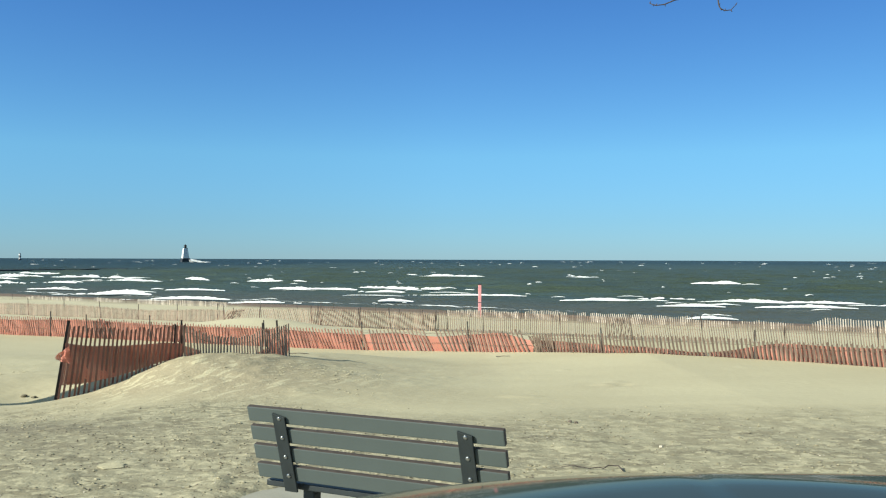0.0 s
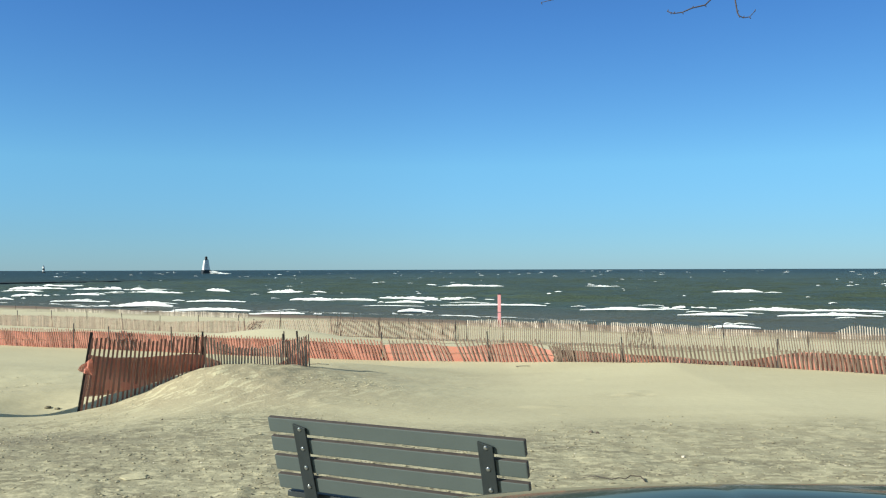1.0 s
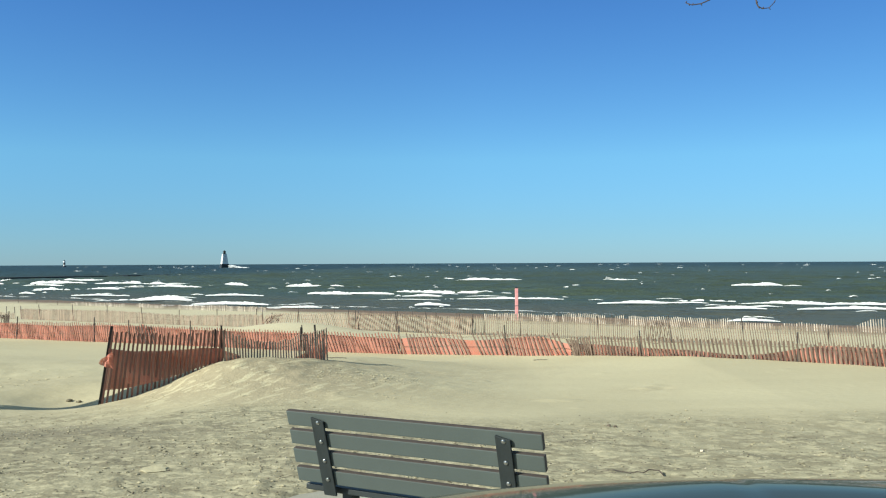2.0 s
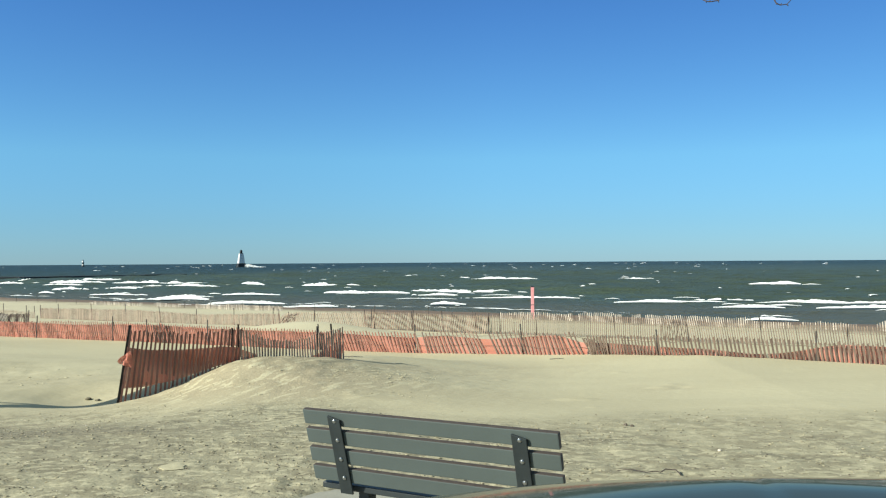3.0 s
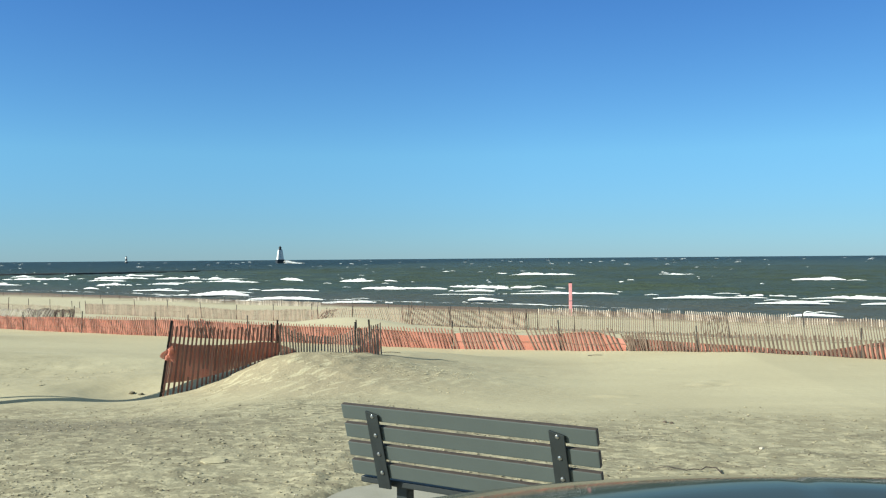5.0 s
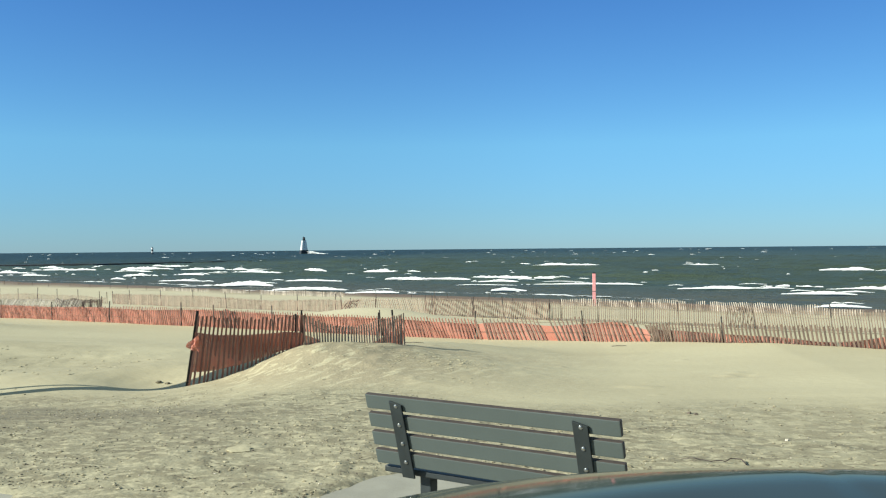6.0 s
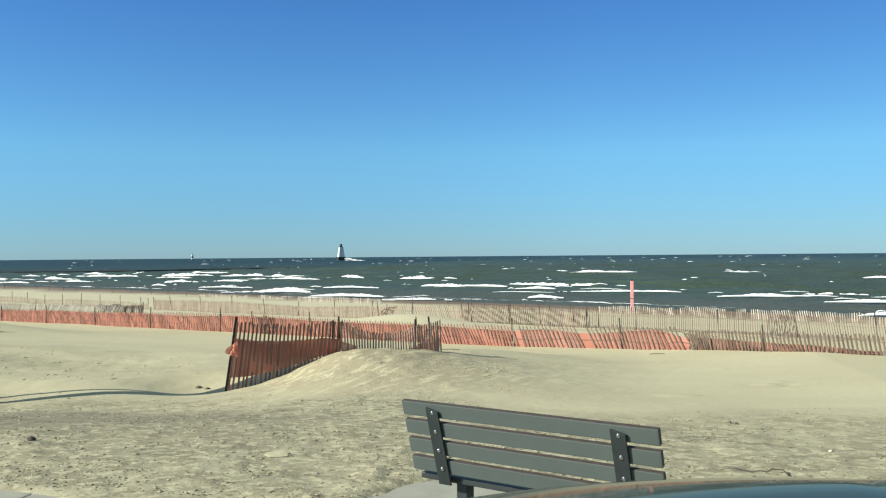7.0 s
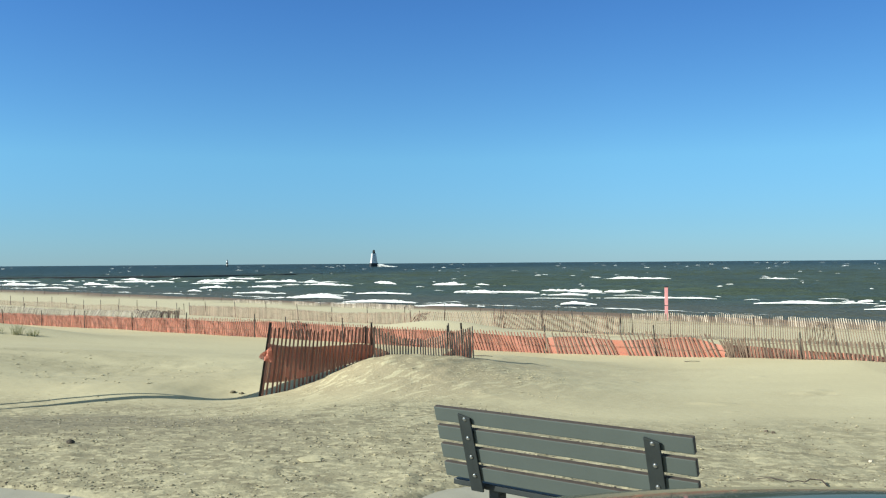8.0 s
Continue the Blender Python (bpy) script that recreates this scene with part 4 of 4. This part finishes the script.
# ---- the bench ----
def park_bench():
    bench = empty("bench", pose(-0.396, 4.475, -0.0335, 0, 0, -24.94))
    tagged(bench, "grey-green slatted park bench with black iron straps, facing the lake", "bench")
    LONG, SLAT, PITCH, LEAN_BACK, TOP = 1.545, 0.088, 0.1165, 16.0, 0.903
    back = pose(0, 0, TOP, LEAN_BACK)     # at the top edge of the back; local z runs up the back, -y to the rear

    def board(name, size, m, rear=BENCH, edge=BENCH_EDGE):
        bm = bmesh.new()
        box(bm, size, None, 0.006)
        for f in bm.faces:
            n = f.normal
            f.material_index = 0 if abs(n.y) > 0.7 else 1
        ob = part(name, bm, [rear, edge], bench)
        ob.matrix_basis = m
        return ob

    for i in range(4):
        board("back_slat", (LONG, 0.031, SLAT), back @ pose(0, 0.0, -SLAT / 2 - PITCH * i))
    # seat slats coloured black in place of the backrest's shade on them
    for i in range(4):
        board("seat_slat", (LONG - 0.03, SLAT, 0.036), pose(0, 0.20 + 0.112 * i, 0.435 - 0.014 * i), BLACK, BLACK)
    for sx in (-0.555, 0.566):
        bm = bmesh.new()
        box(bm, (0.084, 0.012, 0.48), back @ pose(sx, -0.0220, -0.262), 0.003)
        box(bm, (0.07, 0.38, 0.014), pose(sx + 0.05, 0.42, 0.395), 0.003)
        for v in bm.verts:
            if v.co.z > TOP - 0.035 and v.co.x > sx:
                v.co.z -= 0.018
        strap = part("strap", bm, BLACK, bench, "black iron back strap")
        for i in range(4):
            bm = bmesh.new()
            lathe(bm, [(0.0125, 0.0), (0.0125, 0.004), (0.009, 0.008), (0.003, 0.0095)], 12)
            bolt = part("bolt", bm, BOLT, strap)
            bolt.matrix_basis = back @ pose(sx + 0.004, -0.0280, -SLAT / 2 - PITCH * i - 0.005, 90)
        bm = bmesh.new()
        box(bm, (0.075, 0.075, 0.39), pose(sx + 0.055, 0.24, 0.195), 0.008)
        box(bm, (0.16, 0.16, 0.012), pose(sx + 0.055, 0.24, 0.006), 0.003)
        part("leg", bm, BLACK, bench)
        bm = bmesh.new()
        box(bm, (0.07, 0.05, 0.05), pose(sx + 0.055, 0.225, 0.385), 0.006)
        part("bracket", bm, BLACK, bench)
    return bench


park_bench()


# ---- the parked car whose bonnet shows ----
def parked_car():
    """Nose of a dark blue car: domed bonnet with raised creases, wings, grille and front wheels."""
    car = empty("car", pose(0.60, 0.0, -0.02))
    tagged(car, "dark blue glossy car with a broad domed bonnet, parked", "car")

    ahead = np.linspace(0.6, 2.3, 171)

    def profile(x):
        """Heights of the bonnet along the car at x across: flat, then a sloping nose that starts further back near the wings."""
        x = x - 0.10
        ax = abs(x)
        if x < -0.2:      # towards the near wing
            start = 1.66 - 0.30 * float(smooth(0.2, 0.80, ax)) + 0.02 * math.sin(6 * x)
            slope = np.interp(ahead, [0.6, start - 0.05, start + 0.06, 1.80, 1.90, 2.3], [0.0, 0.035, 0.135, 0.20, 0.32, 0.85])
        else:             # the raised middle ends in a crease that runs back across the bonnet
            k = float(smooth(-0.2, 0.55, x))
            start = 1.655 - 0.20 * k
            slope = np.interp(ahead, [0.6, start - 0.05, start + 0.05, start + 0.11, start + 0.16, 1.80, 1.90, 2.3],
                              [0.0, 0.035, 0.135 + 0.03 * k, 0.15 + 0.02 * k, 0.17 - 0.12 * k, 0.20 - 0.10 * k, 0.32, 0.85])
        drop = np.concatenate([[0], np.cumsum(slope[:-1]) * (ahead[1] - ahead[0])])
        sight = 0.250 + 0.036 * (ax / 0.94) ** 2.6
        return float(np.min(1.72 - sight * ahead + drop)) - drop

    cache = {}

    def skin(x, y):
        key = round(x, 4)
        if key not in cache:
            cache[key] = profile(x)
        return float(np.interp(y, ahead, cache[key]))

    bm = bmesh.new()
    nx, ny = 77, 61
    pts = []
    for i in range(nx):
        x = -1.0 + 2.0 * i / (nx - 1)
        front = 2.16 - 0.20 * abs(x) ** 2.4
        pts.append([bm.verts.new((x, 0.72 + (front - 0.72) * j / (ny - 1), skin(x, 0.72 + (front - 0.72) * j / (ny - 1)))) for j in range(ny)])
    for i in range(nx - 1):
        for j in range(ny - 1):
            bm.faces.new((pts[i][j], pts[i + 1][j], pts[i + 1][j + 1], pts[i][j + 1])).smooth = True
    bonnet = part("bonnet", bm, PAINT, car, "glossy dark blue bonnet")
    thick = bonnet.modifiers.new("thickness", "SOLIDIFY")
    thick.thickness, thick.offset = 0.015, -1
    for side in (-1, 1):
        bm = bmesh.new()
        rows = []
        for j in range(21):
            y = 0.72 + 1.22 * j / 20
            z = skin(side * 1.0, y) - 0.004
            ring = [(1.004, z - 0.003), (1.03, z - 0.018), (1.05, z - 0.06), (1.06, z - 0.16), (1.065, z - 0.35), (1.06, 0.42)]
            rows.append([bm.verts.new((side * a, y, c)) for a, c in ring])
        for a, c in zip(rows, rows[1:]):
            for k in range(len(a) - 1):
                bm.faces.new((a[k], c[k], c[k + 1], a[k + 1]) if side > 0 else (a[k], a[k + 1], c[k + 1], c[k])).smooth = True
        wing = part("wing", bm, PAINT, car)
        thick = wing.modifiers.new("thickness", "SOLIDIFY")
        thick.thickness, thick.offset = 0.012, 0
        bm = bmesh.new()
        tube(bm, [(-0.11, 0, 0), (-0.09, 0, 0), (0.09, 0, 0), (0.11, 0, 0)], [0.30, 0.60, 0.24, 0.30], 28)
        wheel = part("wheel", bm, RUBBER, car)
        wheel.matrix_basis = pose(side * 0.80, 1.35, 0.335)
        bm = bmesh.new()
        tube(bm, [(-0.115, 0, 0), (0.115, 0, 0)], 0.21, 20)
        part("rim", bm, BOLT, wheel)
        bm = bmesh.new()
        box(bm, (0.34, 0.10, 0.16), pose(side * 0.66, 1.97, 0.90, 0, 0, -side * 18), 0.03)
        part("headlight", bm, BOLT, car)
    bm = bmesh.new()
    box(bm, (1.75, 0.16, 0.30), pose(0, 2.04, 0.52), 0.05)
    part("bumper", bm, PAINT, car)
    bm = bmesh.new()
    box(bm, (0.9, 0.07, 0.30), pose(0, 2.07, 0.84), 0.02)
    part("grille", bm, BLACK, car)
    bm = bmesh.new()
    box(bm, (1.62, 1.18, 0.30), pose(0, 1.36, 0.66), 0.03)
    part("engine_bay", bm, BLACK, car)
    return car


parked_car()


# ---- a bare tree beside the parking place; only its outermost twigs reach into view ----
def bare_tree():
    tree = empty("tree", pose(7.4, 5.6, ground_at(7.4, 5.6)))
    tagged(tree, "bare grey tree with thin drooping twigs", "tree")
    z0 = ground_at(7.4, 5.6)
    bm = bmesh.new()
    tube(bm, [(0, 0, -0.2), (0.02, 0, 0.5), (-0.05, 0.02, 1.8), (-0.12, 0.05, 3.2), (0.0, 0.1, 5.0), (0.2, 0.1, 6.6)], [0.24, 0.19, 0.165, 0.15, 0.09, 0.03], 12)
    part("trunk", bm, BARK, tree)

    def limb(points, r0, r1):
        bm = bmesh.new()
        n = len(points)
        tube(bm, [(x - 7.4, y - 5.6, z - z0) for x, y, z in points], [r0 + (r1 - r0) * i / (n - 1) for i in range(n)], 7)
        return part("limb", bm, BARK, tree)

    main = limb([(7.3, 5.63, 3.1), (6.0, 5.7, 3.75), (4.4, 5.85, 4.05), (3.0, 5.95, 4.05), (1.9, 6.0, 3.98), (0.9, 6.0, 3.95)], 0.075, 0.008)
    limb([(7.3, 5.65, 3.9), (8.6, 6.6, 4.9), (9.6, 7.2, 6.2)], 0.07, 0.01)
    limb([(7.35, 5.65, 4.4), (6.6, 5.0, 5.8), (6.1, 4.6, 7.2)], 0.06, 0.01)

    def twig(points, r=0.0065):
        bm = bmesh.new()
        tube(bm, [(x - 7.4, y - 5.6, z - z0) for x, y, z in points], [r * (1 - 0.6 * i / (len(points) - 1)) for i in range(len(points))], 6)
        for i, (x, y, z) in enumerate(points[1:], 1):
            q = 0.014 * (1 if i % 2 else -1)
            tube(bm, [(x - 7.4, y - 5.6, z - z0), (x - 7.4 + 0.008, y - 5.6, z - z0 + q)], [0.004, 0.0025], 5)
        part("twig", bm, BARK, main, "thin bare twig")

    twig([(2.1, 6.0, 4.0), (1.92, 5.99, 3.75), (1.72, 5.98, 3.555), (1.63, 5.98, 3.535), (1.56, 5.98, 3.505), (1.50, 5.98, 3.497), (1.475, 5.98, 3.505), (1.455, 5.98, 3.512)])
    twig([(1.9, 6.0, 3.98), (1.91, 5.99, 3.75), (1.935, 5.98, 3.56), (1.945, 5.98, 3.50), (1.955, 5.98, 3.478), (1.985, 5.98, 3.462), (2.03, 5.98, 3.468), (2.065, 5.98, 3.505)])
    twig([(0.95, 6.0, 3.95), (0.84, 5.99, 3.72), (0.74, 5.98, 3.635), (0.65, 5.97, 3.60), (0.565, 5.97, 3.582)], 0.005)


bare_tree()

# ---- unseen caster added off the end of the path; its shadow lies along the fence ----
board = empty("shadow_caster", pose(-11.49, 9.80, ground_at(-11.49, 9.80), 0, 0, SUN_AZ - 270))
tagged(board, "unseen added shadow caster of boards on two posts", "sign")
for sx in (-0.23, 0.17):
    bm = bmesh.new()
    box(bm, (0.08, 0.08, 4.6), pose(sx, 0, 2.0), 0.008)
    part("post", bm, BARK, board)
bm = bmesh.new()      # wedge between the posts that tapers the cast shadow
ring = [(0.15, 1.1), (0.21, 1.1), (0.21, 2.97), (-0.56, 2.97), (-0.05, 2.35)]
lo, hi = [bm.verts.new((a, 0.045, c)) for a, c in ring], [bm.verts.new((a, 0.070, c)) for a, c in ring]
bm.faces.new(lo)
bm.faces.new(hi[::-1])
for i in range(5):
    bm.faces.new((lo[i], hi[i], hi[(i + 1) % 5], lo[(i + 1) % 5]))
part("shade_wedge", bm, CASTER, board)
bm = bmesh.new()      # slanted wing that widens the cast shadow on the far side
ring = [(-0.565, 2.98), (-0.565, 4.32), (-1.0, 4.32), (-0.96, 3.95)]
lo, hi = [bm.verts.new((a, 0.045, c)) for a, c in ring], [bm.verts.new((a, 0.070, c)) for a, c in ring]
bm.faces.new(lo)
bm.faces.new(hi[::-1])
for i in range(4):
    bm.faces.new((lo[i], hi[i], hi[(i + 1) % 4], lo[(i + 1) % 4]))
part("shade_wedge", bm, CASTER, board)
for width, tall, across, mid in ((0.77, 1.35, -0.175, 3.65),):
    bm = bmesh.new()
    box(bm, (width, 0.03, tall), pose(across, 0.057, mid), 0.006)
    part("panel", bm, CASTER, board)


# ---- pebbles, crumbs and litter on the sand ----
def pebbles(name, label, count, low, high, mat, seed, flat=0.6, area=None):
    rnd = random.Random(seed)
    form = [(0, 0, 1), (1, 0, 0.1), (0.3, 0.95, 0), (-0.8, 0.6, -0.1), (-0.8, -0.6, 0.1), (0.3, -0.95, 0), (0, 0, -1)]
    tri = [(0, 1, 2), (0, 2, 3), (0, 3, 4), (0, 4, 5), (0, 5, 1), (6, 2, 1), (6, 3, 2), (6, 4, 3), (6, 5, 4), (6, 1, 5)]
    xs, ys = [], []
    while len(xs) < count:
        y = 5.7 + 6.3 * rnd.random() ** 1.4 if area is None else rnd.uniform(area[2], area[3])
        x = rnd.uniform(-0.95 * y, 0.62 * y) if area is None else rnd.uniform(area[0], area[1])
        if area is None and rnd.random() > float(trampled(x, y)) * (0.55 + 0.45 * float(bumps(x * 1.3, y * 1.3, 77, 2))):
            continue
        xs.append(x)
        ys.append(y)
    zs = ground(np.array(xs), np.array(ys))
    verts, faces = [], []
    for x, y, z in zip(xs, ys, zs):
        r = low * (high / low) ** (rnd.random() ** 2.2)
        a, st = rnd.uniform(0, 6.28), rnd.uniform(0.7, 1.5)
        base = len(verts)
        for px, py, pz in form:
            px, py = px * st * rnd.uniform(0.8, 1.2), py * rnd.uniform(0.8, 1.2)
            verts.append((x + r * (px * math.cos(a) - py * math.sin(a)), y + r * (px * math.sin(a) + py * math.cos(a)), float(z) + r * flat * (pz * rnd.uniform(0.8, 1.1) + 0.45)))
        faces += [tuple(base + i for i in t) for t in tri]
    me = bpy.data.meshes.new(name)
    me.from_pydata(verts, [], faces)
    me.materials.append(mat)
    return tagged(new(name, me), label, "pebbles", kind="stuff")


pebbles("pebbles", "dark pebbles and crumbs strewn over trodden sand", 4000, 0.0035, 0.0108, STONE, 11)
pebbles("sand_crumbs", "flat pale crumbs of packed sand", 2600, 0.007, 0.022, CRUMB, 13, 0.45)
pebbles("sand_flakes", "pale flakes of crust scattered on the low sand flat", 520, 0.012, 0.045, SAND, 21, 0.28, (-17, -7.5, 12.6, 16.5))
pebbles("dune_crumbs", "crusty crumbs of sand broken loose on the dune", 420, 0.008, 0.026, SAND, 22, 0.30, (-5.2, -0.9, 10.9, 14.2))
pebbles("crust_flecks", "pale crust flecks lying behind the dune crest", 170, 0.010, 0.030, SAND, 23, 0.30, (-2.5, -0.9, 12.2, 13.7))
pebbles("shell_bits", "pale shell and grit bits on trodden sand", 900, 0.004, 0.010, SHELL, 12)


def rock(name, label, x, y, size, mat, seed, flat=0.7):
    rnd = random.Random(seed)
    bm = bmesh.new()
    made = bmesh.ops.create_icosphere(bm, subdivisions=2, radius=size)["verts"]
    for v in made:
        n = v.co.normalized()
        v.co *= 0.82 + 0.3 * noise.noise(n * 1.7 + Vector((seed, 0, 0)))
        v.co.z *= flat
    ob = part(name, bm, mat)
    ob.matrix_basis = pose(x, y, ground_at(x, y) + size * flat * 0.4, 0, 0, seed * 50)
    return tagged(ob, label, "stone")


rock("stone", "dark brown stone lying on the trodden sand", -5.2, 7.15, 0.045, STONE, 1)
rock("sand_clod", "pale low lump of packed sand", -2.72, 7.0, 0.14, SAND, 2, 0.07)
rock("debris_lump", "dark clump of debris at the foot of the bank", -6.52, 13.25, 0.065, DEBRIS, 3, 0.45)
rock("debris_lump", "small dark clump of debris at the foot of the bank", -6.34, 13.20, 0.05, DEBRIS, 4, 0.5)
rock("stone", "small pale stone on the sand", 2.02, 7.85, 0.022, SHELL, 5)
rock("stone", "small dark pebble on smooth sand", 1.36, 9.07, 0.028, STONE, 6)
rock("stone", "small dark pebble on smooth sand", 1.42, 9.02, 0.024, STONE, 7)


def stick(label, points, r):
    bm = bmesh.new()
    tube(bm, [(x, y, ground_at(x, y) + lift) for x, y, lift in points], [r * (1 - 0.5 * i / (len(points) - 1)) for i in range(len(points))], 6)
    return tagged(part("driftwood_twig", bm, BARK), label, "twig")


stick("thin crooked dark twig on the sand", [(1.46, 6.86, 0.01), (1.44, 6.94, 0.03), (1.36, 6.95, 0.035), (1.31, 6.90, 0.02), (1.26, 6.92, 0.02), (1.20, 6.90, 0.012), (1.08, 6.98, 0.01), (0.98, 7.0, 0.005)], 0.0055)
stick("weathered stick on the dune crest", [(-2.95, 16.3, 0.02), (-2.75, 16.25, 0.022), (-2.55, 16.2, 0.01)], 0.009)
stick("weathered stick near the fence", [(1.15, 18.3, 0.02), (1.3, 18.3, 0.02), (1.45, 18.25, 0.01)], 0.009)


def grass_tuft(x, y, count, high, seed):
    rnd = random.Random(seed)
    bm = bmesh.new()
    for i in range(count):
        a, r = rnd.uniform(0, 6.28), rnd.uniform(0, 0.16)
        px, py, lean, h = r * math.cos(a), r * math.sin(a), rnd.uniform(0.02, 0.16), high * rnd.uniform(0.5, 1.0)
        dx, dy = lean * math.cos(a), lean * math.sin(a)
        tube(bm, [(px, py, -0.04), (px + dx * 0.3, py + dy * 0.3, h * 0.5), (px + dx, py + dy, h)], [0.0035, 0.003, 0.0015], 4)
    ob = part("grass_tuft", bm, GRASS)
    ob.matrix_basis = pose(x, y, ground_at(x, y))
    return tagged(ob, "sparse grey-green grass tuft on the sand crest", "grass", group="grass tufts")


GRASS = material("dry_dune_grass", (0.23, 0.24, 0.11), 0.8, scale=5, vary=0.3, rand=0.3)
grass_tuft(-18.1, 22.4, 60, 0.34, 1)
grass_tuft(-17.6, 22.5, 60, 0.22, 2)
grass_tuft(-18.7, 22.3, 50, 0.20, 3)
